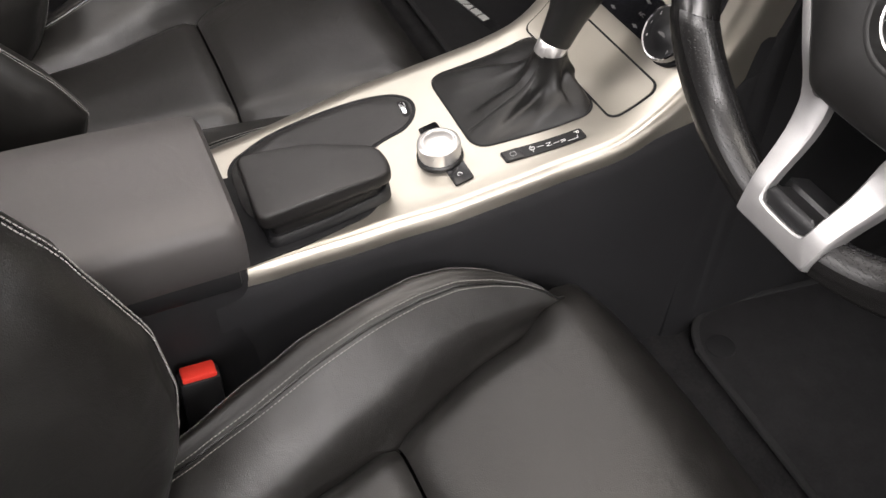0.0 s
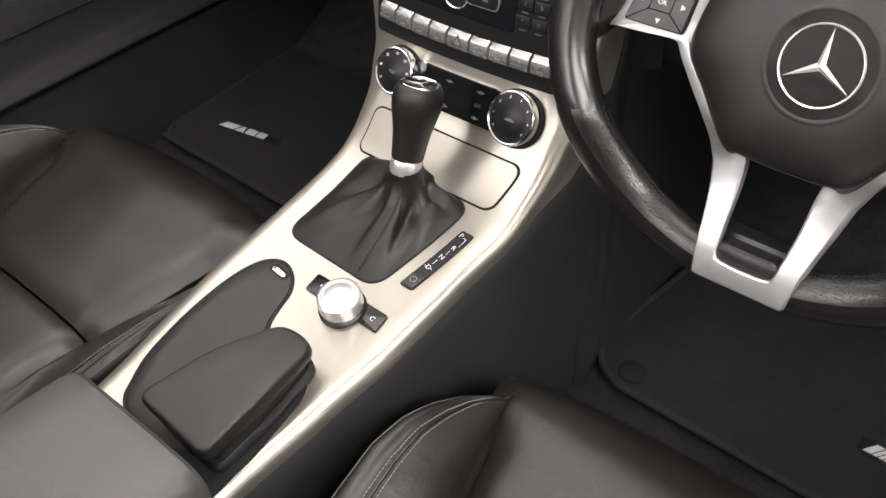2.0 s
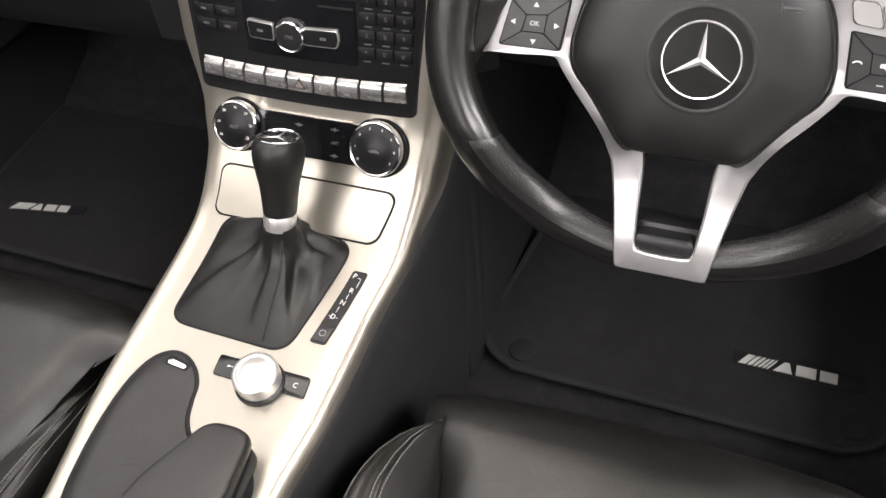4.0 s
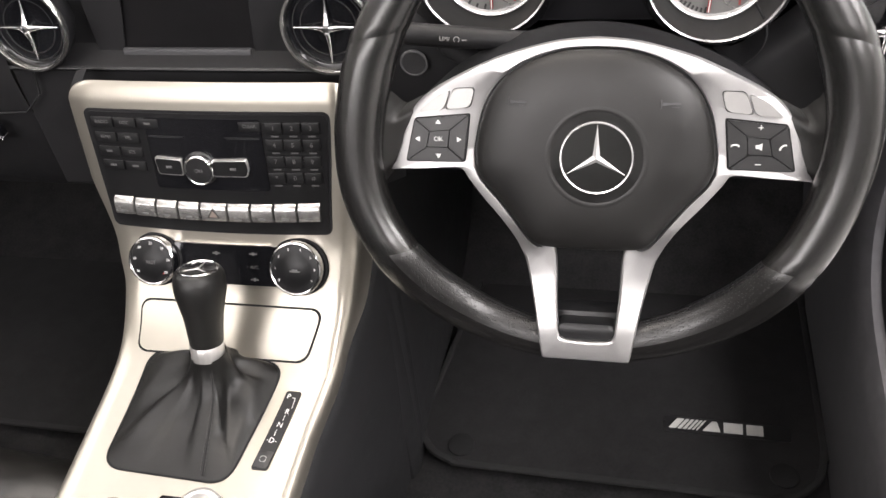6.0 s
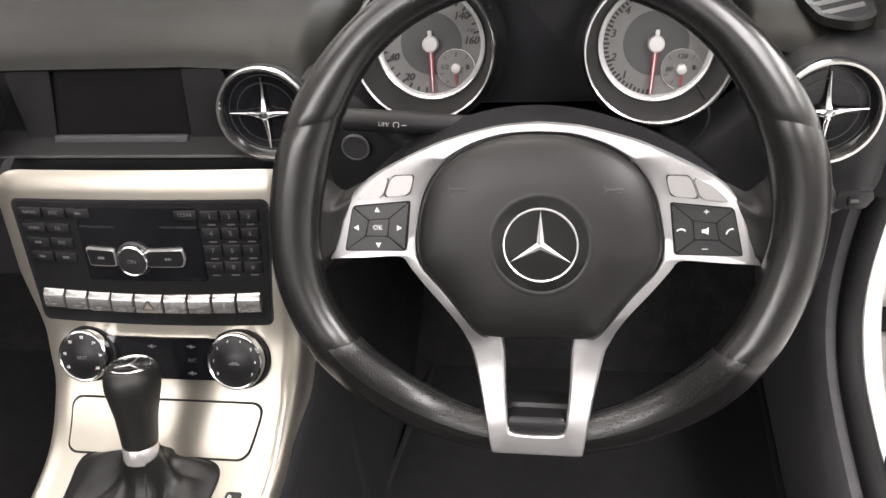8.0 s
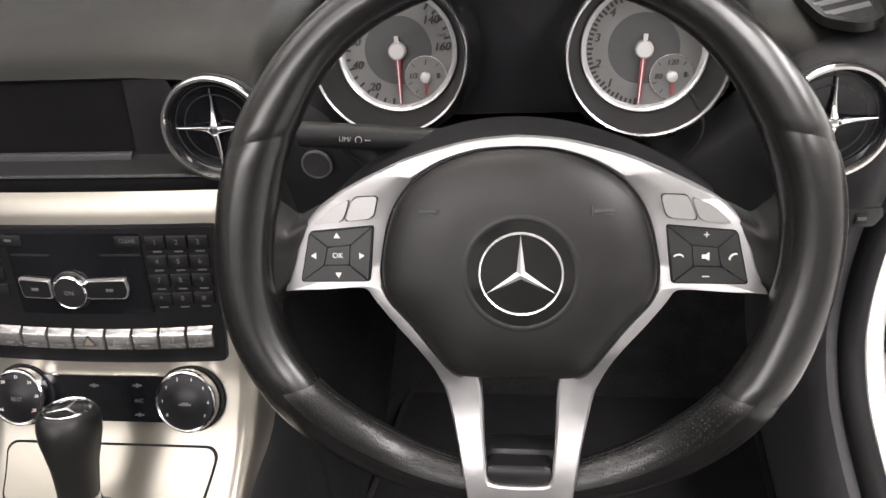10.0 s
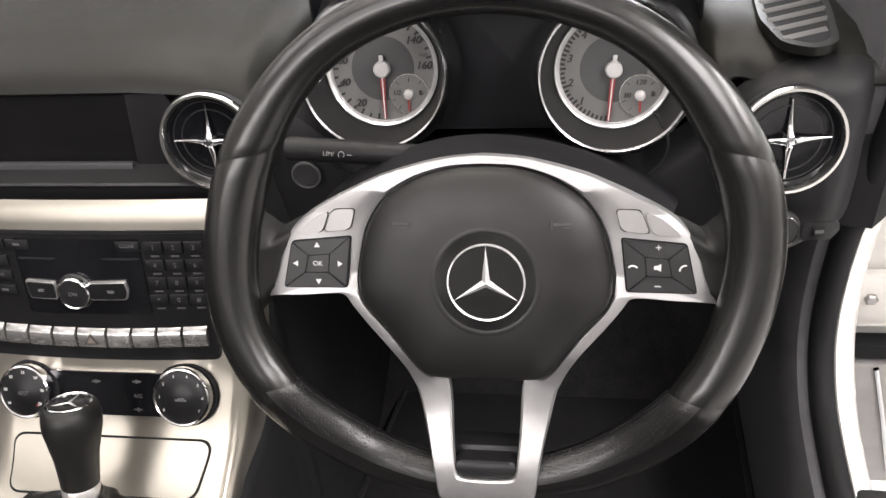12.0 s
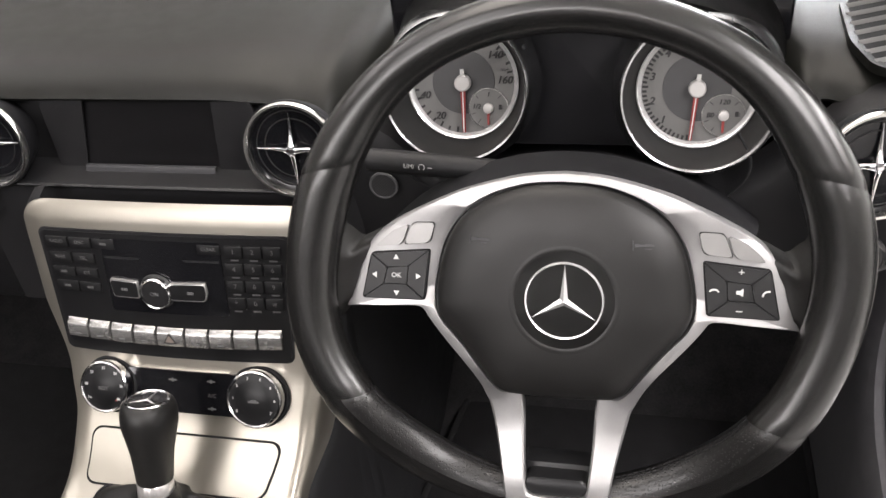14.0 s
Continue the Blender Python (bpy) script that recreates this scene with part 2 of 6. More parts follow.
def box(x0, x1, y0, y1, z0, z1, bevel=0.0, seg=2):
    bm = bmesh.new()
    bmesh.ops.create_cube(bm, size=1)
    apply(bm, lambda c: Vector(((x0 + x1) / 2 + c.x * (x1 - x0), (y0 + y1) / 2 + c.y * (y1 - y0), (z0 + z1) / 2 + c.z * (z1 - z0))))
    if bevel:
        soften(bm, bevel, seg)
    return bm


def catmull(pts, n=8, closed=False):
    pts = [Vector(p) for p in pts]
    k = len(pts)
    out = []
    for i in range(k if closed else k - 1):
        if closed:
            a, b, c, d = pts[i - 1], pts[i], pts[(i + 1) % k], pts[(i + 2) % k]
        else:
            a, b, c, d = pts[max(i - 1, 0)], pts[i], pts[i + 1], pts[min(i + 2, k - 1)]
        for j in range(n):
            t = j / n
            out.append(0.5 * (2 * b + (c - a) * t + (2 * a - 5 * b + 4 * c - d) * t * t + (3 * b - a - 3 * c + d) * t ** 3))
    if not closed:
        out.append(pts[-1])
    return out


def lerp_table(table, t):
    if t <= table[0][0]:
        return table[0][1]
    for (a, va), (b, vb) in zip(table, table[1:]):
        if t <= b:
            k = (t - a) / (b - a)
            k = k * k * (3 - 2 * k) * 0.5 + k * 0.5
            return va + (vb - va) * k
    return table[-1][1]


def loft(sections, closed_u=False, closed_v=False, caps=False):
    """A skin over rows of points, all rows of one length."""
    bm = bmesh.new()
    rows = [[bm.verts.new(p) for p in s] for s in sections]
    n, m = len(rows), len(rows[0])
    for i in range(n if closed_v else n - 1):
        for j in range(m if closed_u else m - 1):
            a, b = rows[i], rows[(i + 1) % n]
            bm.faces.new((a[j], a[(j + 1) % m], b[(j + 1) % m], b[j]))
    if caps:
        bm.faces.new(rows[0][::-1])
        bm.faces.new(rows[-1])
    return bm


def tube(path, radius, seg=10, closed=False, up=(0, 0, 1), flat=1.0, caps=True):
    """A round bar along a path; radius: a number or a function of the share of the way."""
    path = [Vector(p) for p in path]
    n = len(path)
    rows = []
    for i, p in enumerate(path):
        a = path[i - 1] if (i or closed) else path[0]
        b = path[(i + 1) % n] if (i < n - 1 or closed) else path[-1]
        d = (b - a).normalized()
        side = d.cross(Vector(up))
        side = side.normalized() if side.length > 1e-6 else Vector((1, 0, 0))
        top = side.cross(d)
        r = radius(i / max(1, n - 1)) if callable(radius) else radius
        rows.append([p + side * math.cos(k * math.tau / seg) * r + top * math.sin(k * math.tau / seg) * r * flat for k in range(seg)])
    return loft(rows, closed_u=True, closed_v=closed, caps=caps and not closed)


def lathe(profile, seg=40, caps=True):
    """Turned about the local z axis; profile: (radius, height) pairs."""
    rows = [[Vector((r * math.cos(k * math.tau / seg), r * math.sin(k * math.tau / seg), h)) for k in range(seg)] for r, h in profile]
    return loft(rows, closed_u=True, caps=caps)


def moved(bm, m):
    bmesh.ops.transform(bm, matrix=m, verts=bm.verts)
    return bm


def joined(*bms):
    out = bmesh.new()
    for b in bms:
        me = bpy.data.meshes.new("joined")
        b.to_mesh(me)
        b.free()
        out.from_mesh(me)
        bpy.data.meshes.remove(me)
    return out


def rounded(x0, x1, y0, y1, r, n=5):
    out = []
    for cx, cy, a in ((x1 - r, y1 - r, 0), (x0 + r, y1 - r, 90), (x0 + r, y0 + r, 180), (x1 - r, y0 + r, 270)):
        for k in range(n + 1):
            t = radians(a + 90 * k / n)
            out.append((cx + r * math.cos(t), cy + r * math.sin(t)))
    return out


def quad_round(corners, r, n=5):
    """An outline with rounded corners from any convex corners, in turning order."""
    out = []
    k = len(corners)
    for i in range(k):
        p, a, b = Vector(corners[i]), Vector(corners[i - 1]), Vector(corners[(i + 1) % k])
        da, db = (a - p), (b - p)
        ra, rb = p + da.normalized() * min(r, da.length * 0.45), p + db.normalized() * min(r, db.length * 0.45)
        for j in range(n + 1):
            t = j / n
            q = (1 - t) ** 2 * ra + 2 * t * (1 - t) * p + t * t * rb
            out.append((q.x, q.y))
    return out


def lettering(text, size, align="CENTER", shear=0.0):
    """Raised characters as a bmesh in the local xy plane."""
    cu = bpy.data.curves.new("lettering", "FONT")
    cu.body, cu.size, cu.align_x, cu.align_y, cu.extrude, cu.shear = text, size, align, "CENTER", 0.00015, shear
    cu.resolution_u = 3
    ob = bpy.data.objects.new("lettering", cu)
    scene.collection.objects.link(ob)
    me = bpy.data.meshes.new_from_object(ob)
    bm = bmesh.new()
    bm.from_mesh(me)
    bpy.data.objects.remove(ob)
    bpy.data.curves.remove(cu)
    bpy.data.meshes.remove(me)
    return bm


def bar(u0, u1, v0, v1, w0=0.0, w1=0.0004):
    return prism([(u0, v0), (u1, v0), (u1, v1), (u0, v1)], w0, w1)


def stitches(path, mat, parent, radius=0.0006, pitch=0.005, share=0.68, name="stitching", label=""):
    """A row of short threads along a path, as one part."""
    path = [Vector(p) for p in path]
    lens = [0.0]
    for a, b in zip(path, path[1:]):
        lens.append(lens[-1] + (b - a).length)

    def point(s):
        for i in range(len(path) - 1):
            if s <= lens[i + 1] or i == len(path) - 2:
                k = (s - lens[i]) / max(1e-9, lens[i + 1] - lens[i])
                return path[i].lerp(path[i + 1], k)
    verts, faces = [], []
    s = 0.0
    while s + pitch < lens[-1]:
        a, b = point(s), point(s + pitch * share)
        d = (b - a).normalized()
        side = d.cross(Vector((0.3, 0.2, 0.9))).normalized() * radius
        top = side.cross(d).normalized() * radius
        o = len(verts)
        for p in (a, b):
            verts += [p + side, p + top, p - side, p - top]
        for k in range(4):
            faces.append((o + k, o + (k + 1) % 4, o + 4 + (k + 1) % 4, o + 4 + k))
        faces += [(o + 3, o + 2, o + 1, o), (o + 4, o + 5, o + 6, o + 7)]
        s += pitch
    me = bpy.data.meshes.new(name)
    me.from_pydata(verts, [], faces)
    bm = bmesh.new()
    bm.from_mesh(me)
    bpy.data.meshes.remove(me)
    return part(name, bm, mat, parent, label, smooth=False)


# ---------------------------------------------------------------- the showroom round the car
solid("showroom_ground", box(-7, 7, -7, 7, -0.42, -0.32), TILE, "grey polished showroom floor under the car", "floor", kind="structure")
solid("ceiling", box(-7, 7, -7, 7, 2.7, 2.8), PLASTER, "plain pale showroom ceiling", "ceiling", kind="structure")
solid("wall_north", box(-7, 7, 7, 7.15, -0.42, 2.8), PLASTER, "plain pale showroom wall", "wall", kind="structure")
# added out of view; its grey keeps the fascia's reflections low
solid("wall_south", box(-7, 7, -7.15, -7, -0.42, 2.8), DIMMING_WALL, "unseen wall, greyed to dim what the dash reflects", "wall", kind="structure")
solid("wall_west", box(-7.15, -7, -7, 7, -0.42, 2.8), PLASTER, "plain pale showroom wall", "wall", kind="structure")
solid("wall_east", box(7, 7.15, -7, 7, -0.42, 2.8), PLASTER, "plain pale showroom wall", "wall", kind="structure")

# ---------------------------------------------------------------- the car's floor and shell
floor_rows = []
for y, z in ((-0.95, 0.02), (-0.2, 0.02), (0.1, 0.025), (0.42, 0.04), (0.55, 0.09), (0.68, 0.22), (0.78, 0.42), (0.82, 0.62)):
    floor_rows.append([Vector((x, y, z)) for x in (-0.80, -0.5, -0.13, 0.13, 0.4, 0.66)])
solid("wall_tunnel", box(-0.118, 0.146, 0.10, 0.84, 0.0, 0.455, 0.02), DOOR_BLACK, "black lined transmission tunnel under the console", "tunnel", kind="structure")
bm = loft(floor_rows)
bmesh.ops.solidify(bm, geom=list(bm.faces), thickness=0.012)
solid("floor", bm, CARPET, "black carpet lining of the footwells", "floor", kind="structure")

bm = loft([[Vector((x, y, z)) for x in (-0.82, 0.0, 0.68)] for y, z in ((-0.90, 0.0), (-0.92, 0.4), (-0.97, 0.75))])
bmesh.ops.solidify(bm, geom=list(bm.faces), thickness=0.03)
solid("wall_bulkhead", bm, CARPET, "black carpeted bulkhead behind the seats", "wall", kind="structure")

# ---------------------------------------------------------------- the centre console
CX = 0.010
PROFILE = catmull([Vector((0, y, z)) for y, z in ((-0.42, 0.281), (-0.365, 0.288), (-0.23, 0.305), (-0.10, 0.322), (-0.03, 0.334), (0.012, 0.350),
                  (0.045, 0.382), (0.070, 0.420), (0.083, 0.45), (0.094, 0.51), (0.1035, 0.566), (0.1075, 0.580), (0.1145, 0.5905), (0.125, 0.597), (0.140, 0.601))], 24)
RUN = [0.0]
for p, q in zip(PROFILE, PROFILE[1:]):
    RUN.append(RUN[-1] + (q - p).length)


# how far the middle of the radio stack stands proud of its sides
BOW = [(0.490, 0.0), (0.535, 0.0036), (0.563, 0.0066), (0.600, 0.0060), (0.680, 0.0030), (0.72, 0.0025)]


def on_console(x, s, h=0.0):
    """The point x metres across, s along the console's skin from its rear and h above it."""
    i = 0
    while i < len(RUN) - 2 and RUN[i + 1] < s:
        i += 1
    k = (s - RUN[i]) / (RUN[i + 1] - RUN[i])
    p = PROFILE[i].lerp(PROFILE[i + 1], k)
    a, b = PROFILE[max(i - 2, 0)], PROFILE[min(i + 3, len(PROFILE) - 1)]
    t = (b - a).normalized()
    bow = lerp_table(BOW, s) * (1 - min(1.0, ((x - CX) / 0.130) ** 2))
    return Vector((x, p.y - bow, p.z)) + Vector((0, -t.z, t.y)) * h


def lay(bm):
    """Bends a flat piece (x across, y along, z up) onto the console."""
    return apply(bm, lambda c: on_console(c.x, c.y, c.z))


def sheet(s0, s1, left, right, h0, h1, ns=14, nx=10, round_s=0.0, crown=0.0, edge=0.0015):
    """A curved plate on the console between two edges, with rounded corners and a soft rim."""
    rows_top = []
    turn = [radians(90 * k / 6) for k in range(7)]
    stops = [s0 + round_s * (1 - math.cos(a)) for a in turn[:-1]] if round_s else []
    stops += [s0 + round_s + (s1 - s0 - 2 * round_s) * i / ns for i in range(ns + 1)]
    stops += [s1 - round_s * (1 - math.cos(a)) for a in turn[-2::-1]] if round_s else []
    ns = len(stops) - 1
    for s in stops:
        l, r = left(s) if callable(left) else left, right(s) if callable(right) else right
        cut = 0.0
        if round_s:
            d = min(s - s0, s1 - s)
            if d < round_s:
                cut = round_s - math.sqrt(max(0, round_s ** 2 - (round_s - d) ** 2))
        l, r = l + cut, r - cut
        bow = 1 - (2 * (s - s0) / (s1 - s0) - 1) ** 2
        rows_top.append([(l + (r - l) * j / nx, s, crown * (1 - (2 * j / nx - 1) ** 2) * bow) for j in range(nx + 1)])
    bm = bmesh.new()
    top = [[bm.verts.new((x, s, h1 + c)) for x, s, c in row] for row in rows_top]
    low = [[bm.verts.new((x, s, h0)) for x, s, c in row] for row in rows_top]
    for i in range(ns):
        for j in range(nx):
            bm.faces.new((top[i][j], top[i][j + 1], top[i + 1][j + 1], top[i + 1][j]))
    loop = [(i, 0) for i in range(ns + 1)] + [(ns, j) for j in range(1, nx + 1)] + [(i, nx) for i in range(ns - 1, -1, -1)] + [(0, j) for j in range(nx - 1, 0, -1)]
    for (a, b), (c, d) in zip(loop, loop[1:] + loop[:1]):
        bm.faces.new((top[a][b], low[a][b], low[c][d], top[c][d]))
    for row in low:
        for v in list(row):
            if not v.link_edges:
                bm.verts.remove(v)
    if edge:
        soften(bm, edge, 2, 60)
    return lay(bm)


HALF_L = [(0.05, 0.092), (0.09, 0.096), (0.25, 0.112), (0.36, 0.113), (0.445, 0.112), (0.50, 0.112), (0.533, 0.117), (0.61, 0.130), (0.72, 0.130)]
HALF_R = [(0.05, 0.072), (0.09, 0.078), (0.19, 0.088), (0.26, 0.096), (0.36, 0.099), (0.445, 0.110), (0.50, 0.119), (0.533, 0.123), (0.61, 0.130), (0.70, 0.130), (0.74, 0.126)]


def flank(s):
    """How far the trim reaches round the right side of the radio stack."""
    k = max(0.0, min(1.0, (s - 0.44) / 0.07))
    return 0.028 * k * k * (3 - 2 * k)


console = thing("centre_console", (CX, -0.1, 0.02), "centre console with brushed aluminium trim between two leather seats", "car console")
rows = []
for s in list(np.linspace(0.062, 0.6885, 72)) + [0.6885 + 0.020 * math.sin(radians(a)) for a in (8, 17, 26, 35, 44, 53, 62, 70, 77, 83, 87, 90)]:
    nip = max(0.0, s - 0.6885)
    l, r = CX - lerp_table(HALF_L, s) + 0.020 - math.sqrt(max(0.0, 0.020 ** 2 - nip ** 2)), CX + lerp_table(HALF_R, s)
    row = [on_console(l - 0.004, s, -0.016), on_console(l - 0.0035, s, -0.008), on_console(l - 0.001, s, -0.002), on_console(l + 0.004, s, 0)]
    row += [on_console(l + 0.004 + (r - l - 0.014) * k / 16, s, 0) for k in range(1, 16)]
    # the right edge: a thin lip along the tunnel, a round shoulder beside the radio
    lip = ((-0.006, 0), (-0.001, -0.0008), (0.003, -0.0035), (0.006, -0.0085), (0.0075, -0.0135), (0.0078, -0.018), (0.0079, -0.0185))
    shoulder = ((-0.010, 0), (-0.003, -0.0018), (0.002, -0.0060), (0.0055, -0.0120), (0.0075, -0.020), (0.0085, -0.032), (0.0090, -0.046))
    k = flank(s) / 0.028
    row += [on_console(r + a + (c - a) * k, s, b + (d - b) * k) for (a, b), (c, d) in zip(lip, shoulder)]
    rows.append(row)
bm = loft(rows)
bm.faces.ensure_lookup_table()
part("trim_panel", bm, BRUSHED, console, "brushed aluminium console trim")
# dark shadow gap and black flank below the trim, on both sides
for side, name in ((1, "side_panel"), (-1, "side_panel")):
    rows = []
    for i in range(40):
        s = 0.03 + (0.728 - 0.03) * i / 39
        if side > 0:
            e = on_console(CX + lerp_table(HALF_R, s) + 0.0060, s, -0.0175 - flank(s))
            out = 0.003
        else:
            e = on_console(CX - lerp_table(HALF_L, s) - 0.002, s, -0.012)
            out = -0.004
        foot = 0.015 + max(0, (e.y - 0.1)) * 0.3
        ridge = e + Vector((out, 0, -0.004))
        low = e.z - foot
        rows.append([e + Vector((-side * 0.012, 0, 0.004)), e, ridge, ridge + Vector((side * 0.003, 0, -0.012)), Vector((e.x + side * 0.004, e.y, e.z - low * 0.3)),
                     Vector((e.x + side * 0.003, e.y + 0.003, e.z - low * 0.65)), Vector((e.x, e.y + 0.004, foot))])
    part(name, loft(rows), DOOR_BLACK, console, "black moulded plastic console flank")
# rear body below the armrest
part("rear_body", box(CX - 0.088, CX + 0.083, -0.90, -0.352, 0.02, 0.293, 0.008), FASCIA, console, "black plastic console body")

# storage tray lid under the climate controls
tray_l, tray_r = -0.082, lambda s: lerp_table([(0.43, 0.092), (0.485, 0.104)], s)
part("lid_gap", sheet(0.4325, 0.4865, tray_l - 0.002, lambda s: tray_r(s) + 0.002, -0.002, 0.0007, 12, 8, 0.011, edge=0), DARK_GAP, console, "narrow dark joint round the tray lid")
part("tray_lid", sheet(0.4345, 0.4845, tray_l, tray_r, -0.002, 0.0016, 14, 12, 0.010, crown=0.0006), BRUSHED, console, "brushed aluminium tray lid")

# cup holder cover with a chrome catch
well = catmull([(-0.030, 0.082, 0), (-0.053, 0.0915, 0), (-0.0625, 0.107, 0), (-0.0730, 0.132, 0), (-0.0782, 0.165, 0), (-0.0800, 0.200, 0), (-0.0780, 0.235, 0), (-0.0712, 0.262, 0), (-0.0615, 0.2765, 0), (-0.0480, 0.2835, 0),
                (-0.0330, 0.2815, 0), (-0.0190, 0.2720, 0), (-0.0095, 0.2580, 0), (-0.0055, 0.2400, 0), (0.002, 0.2200, 0), (0.025, 0.195, 0), (0.048, 0.160, 0), (0.055, 0.110, 0), (0.030, 0.082, 0)], 4, True)


def on_lid(sx, sy, h):
    return [on_console(-0.030 + (p.x + 0.030) * sx, 0.186 + (p.y - 0.186) * sy, h) for p in well]


part("cover_gap", loft([on_lid(k, k, h) for k, h in ((1.0, -0.001), (1.0, 0.0007), (0.8, 0.0007), (0.5, 0.0007), (0.2, 0.0007), (0.02, 0.0007))], closed_u=True, caps=True), DARK_GAP, console, "black groove round the cover")
part("cup_holder_cover", loft([on_lid(a, b, h) for a, b, h in ((0.905, 0.957, 0.0002), (0.905, 0.957, 0.0012), (0.89, 0.948, 0.0017), (0.7, 0.75, 0.0019), (0.4, 0.45, 0.0020), (0.02, 0.02, 0.0020))], closed_u=True, caps=True), PALM_VINYL, console, "matt grey cup holder cover")
# flat dark sheet laid 1 mm above the trim, reaching past the hand rest
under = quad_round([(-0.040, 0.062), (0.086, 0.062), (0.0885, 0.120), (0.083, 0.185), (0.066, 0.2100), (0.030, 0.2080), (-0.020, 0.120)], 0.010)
part("rest_underlay", loft([[on_console(0.04 + (u - 0.04) * k, 0.13 + (v - 0.13) * k, h) for u, v in under] for k, h in ((1.0, -0.001), (1.0, 0.0010), (0.6, 0.0010), (0.3, 0.0010), (0.02, 0.0010))], closed_u=True, caps=True), DARK_GAP, console, "thin dark sheet on the trim under the hand rest")
catch = part("catch_recess", lay(prism(quad_round([(-0.052, 0.268), (-0.026, 0.2655), (-0.025, 0.2735), (-0.048, 0.278)], 0.004), 0.001, 0.0022, 0.0004)), DARK_GAP, console)
part("catch", lay(prism(quad_round([(-0.047, 0.2685), (-0.028, 0.2665), (-0.0275, 0.2705), (-0.046, 0.2735)], 0.002), 0.002, 0.004, 0.0006)), CHROME, catch, "small chrome catch")

# palm rest over the rotary knob's rear
palm = thing("palm_rest", (0.045, -0.28, 0.30), "black vinyl hand rest in front of the armrest", "hand rest")
outline = quad_round([(-0.009, 0.0935), (0.0815, 0.0890), (0.0825, 0.150), (0.0765, 0.2140), (0.0600, 0.2195), (0.0350, 0.2175), (0.0085, 0.157)], 0.012, 6)
mid = (0.044, 0.152)


def shrink(line, k):
    return [(mid[0] + (u - mid[0]) * k, mid[1] + (v - mid[1]) * k) for u, v in line]


def palm_height(v):
    return 0.0445 - 0.010 * max(0.0, (v - 0.15) / 0.07) ** 1.5


levels = [(0.84, 0.001), (0.85, 0.018), (0.90, 0.0225), (0.965, 0.0250), (0.992, 0.0275), (1.0, 0.0310), (1.0, 0.0355), (0.995, 0.0382), (0.980, 0.0400), (0.955, 0.0408), (0.92, 0.0411), (0.6, 0.0414), (0.25, 0.0416), (0.02, 0.0417)]
bm = loft([[on_console(u, v, h * palm_height(v) / 0.0415) for u, v in shrink(outline, k)] for k, h in levels], closed_u=True, caps=True)
part("pad", bm, PALM_VINYL, palm, "soft black pad")
part("base_skirt", loft([[on_console(u, v, h) for u, v in shrink(outline, k)] for k, h in ((0.95, 0.0012), (0.95, 0.008), (0.90, 0.012))], closed_u=True, caps=True), SATIN_BLACK, palm)

# armrest box
arm = thing("armrest", (CX + 0.01, -0.6, 0.293), "long padded armrest lid of dark grey vinyl on the console", "armrest")
sect = []
for y, dz, grow in ((-0.3555, -0.026, -0.012), (-0.3535, -0.020, -0.006), (-0.3535, -0.010, -0.003), (-0.358, -0.003, -0.001), (-0.368, 0.0, 0.0), (-0.45, 0.001, 0.002), (-0.60, -0.001, 0.002), (-0.80, -0.004, 0)):
    l, r, z1 = CX - 0.056 - grow - max(0, -0.36 - y) * 0.05, CX + 0.108 + grow - max(0, -0.36 - y) * 0.02, 0.3735 + dz
    zb = 0.315
    sect.append([Vector((l + 0.004, y, zb)), Vector((l, y, zb + 0.01)), Vector((l, y, z1 - 0.014)), Vector((l + 0.003, y, z1 - 0.006)), Vector((l + 0.010, y, z1 - 0.001)),
                 Vector((l + 0.05, y, z1 + 0.001)), Vector((r - 0.05, y, z1 + 0.001)), Vector((r - 0.014, y, z1 - 0.001)), Vector((r - 0.005, y, z1 - 0.006)), Vector((r, y, z1 - 0.016)),
                 Vector((r, y, zb + 0.01)), Vector((r - 0.004, y, zb))])
part("lid", loft(sect, closed_u=True, caps=True), ARM_VINYL, arm, "padded vinyl lid")
part("box_body", box(CX - 0.070, CX + 0.100, -0.80, -0.362, 0.290, 0.318, 0.004), SATIN_BLACK, arm, "black plastic box under the lid")

# rotary controller
knob = thing("rotary_controller", (0.0447, -0.151, 0.316), "chrome rotary knob on a small black button plate", "control knob")
part("button_plate", lay(prism(quad_round([(-0.002, 0.2705), (0.0885, 0.2695), (0.0865, 0.2895), (-0.0035, 0.2905)], 0.002), -0.001, 0.002, 0.0006)), GLOSS_BLACK, knob)
tilt = Matrix.Translation(on_console(0.0447, 0.2735, 0.0)) @ pose(0, 0, 0, 7, 0, 0)
part("collar", moved(lathe([(0.0225, 0.0), (0.0225, 0.004), (0.0205, 0.006), (0.019, 0.006)], 48), tilt), SATIN_BLACK, knob)
bm = lathe([(0.0205, 0.005), (0.0208, 0.016), (0.0204, 0.0195), (0.0180, 0.0215), (0.0165, 0.0216), (0.0155, 0.0208), (0.0140, 0.0208), (0.0132, 0.0214), (0.002, 0.0218)], 48)
for v in bm.verts:
    if 0.004 < v.co.z < 0.017 and v.co.xy.length > 0.0203:
        v.co.xy *= 1.0 + 0.010 * (1 if round(math.atan2(v.co.y, v.co.x) / math.tau * 48) % 2 else -1)
part("knob", moved(bm, tilt), KNOB_SILVER, knob, "knurled satin chrome knob")
part("key_mark", lay(moved(lettering("C", 0.007), pose(0.0765, 0.279, 0.0022))), WHITE_INK, knob)
part("key_mark", lay(moved(joined(bar(-0.003, 0.003, -0.0004, 0.0004), bar(-0.003, -0.0018, -0.0012, 0.0012)), pose(0.0115, 0.281, 0.0022))), WHITE_INK, knob)

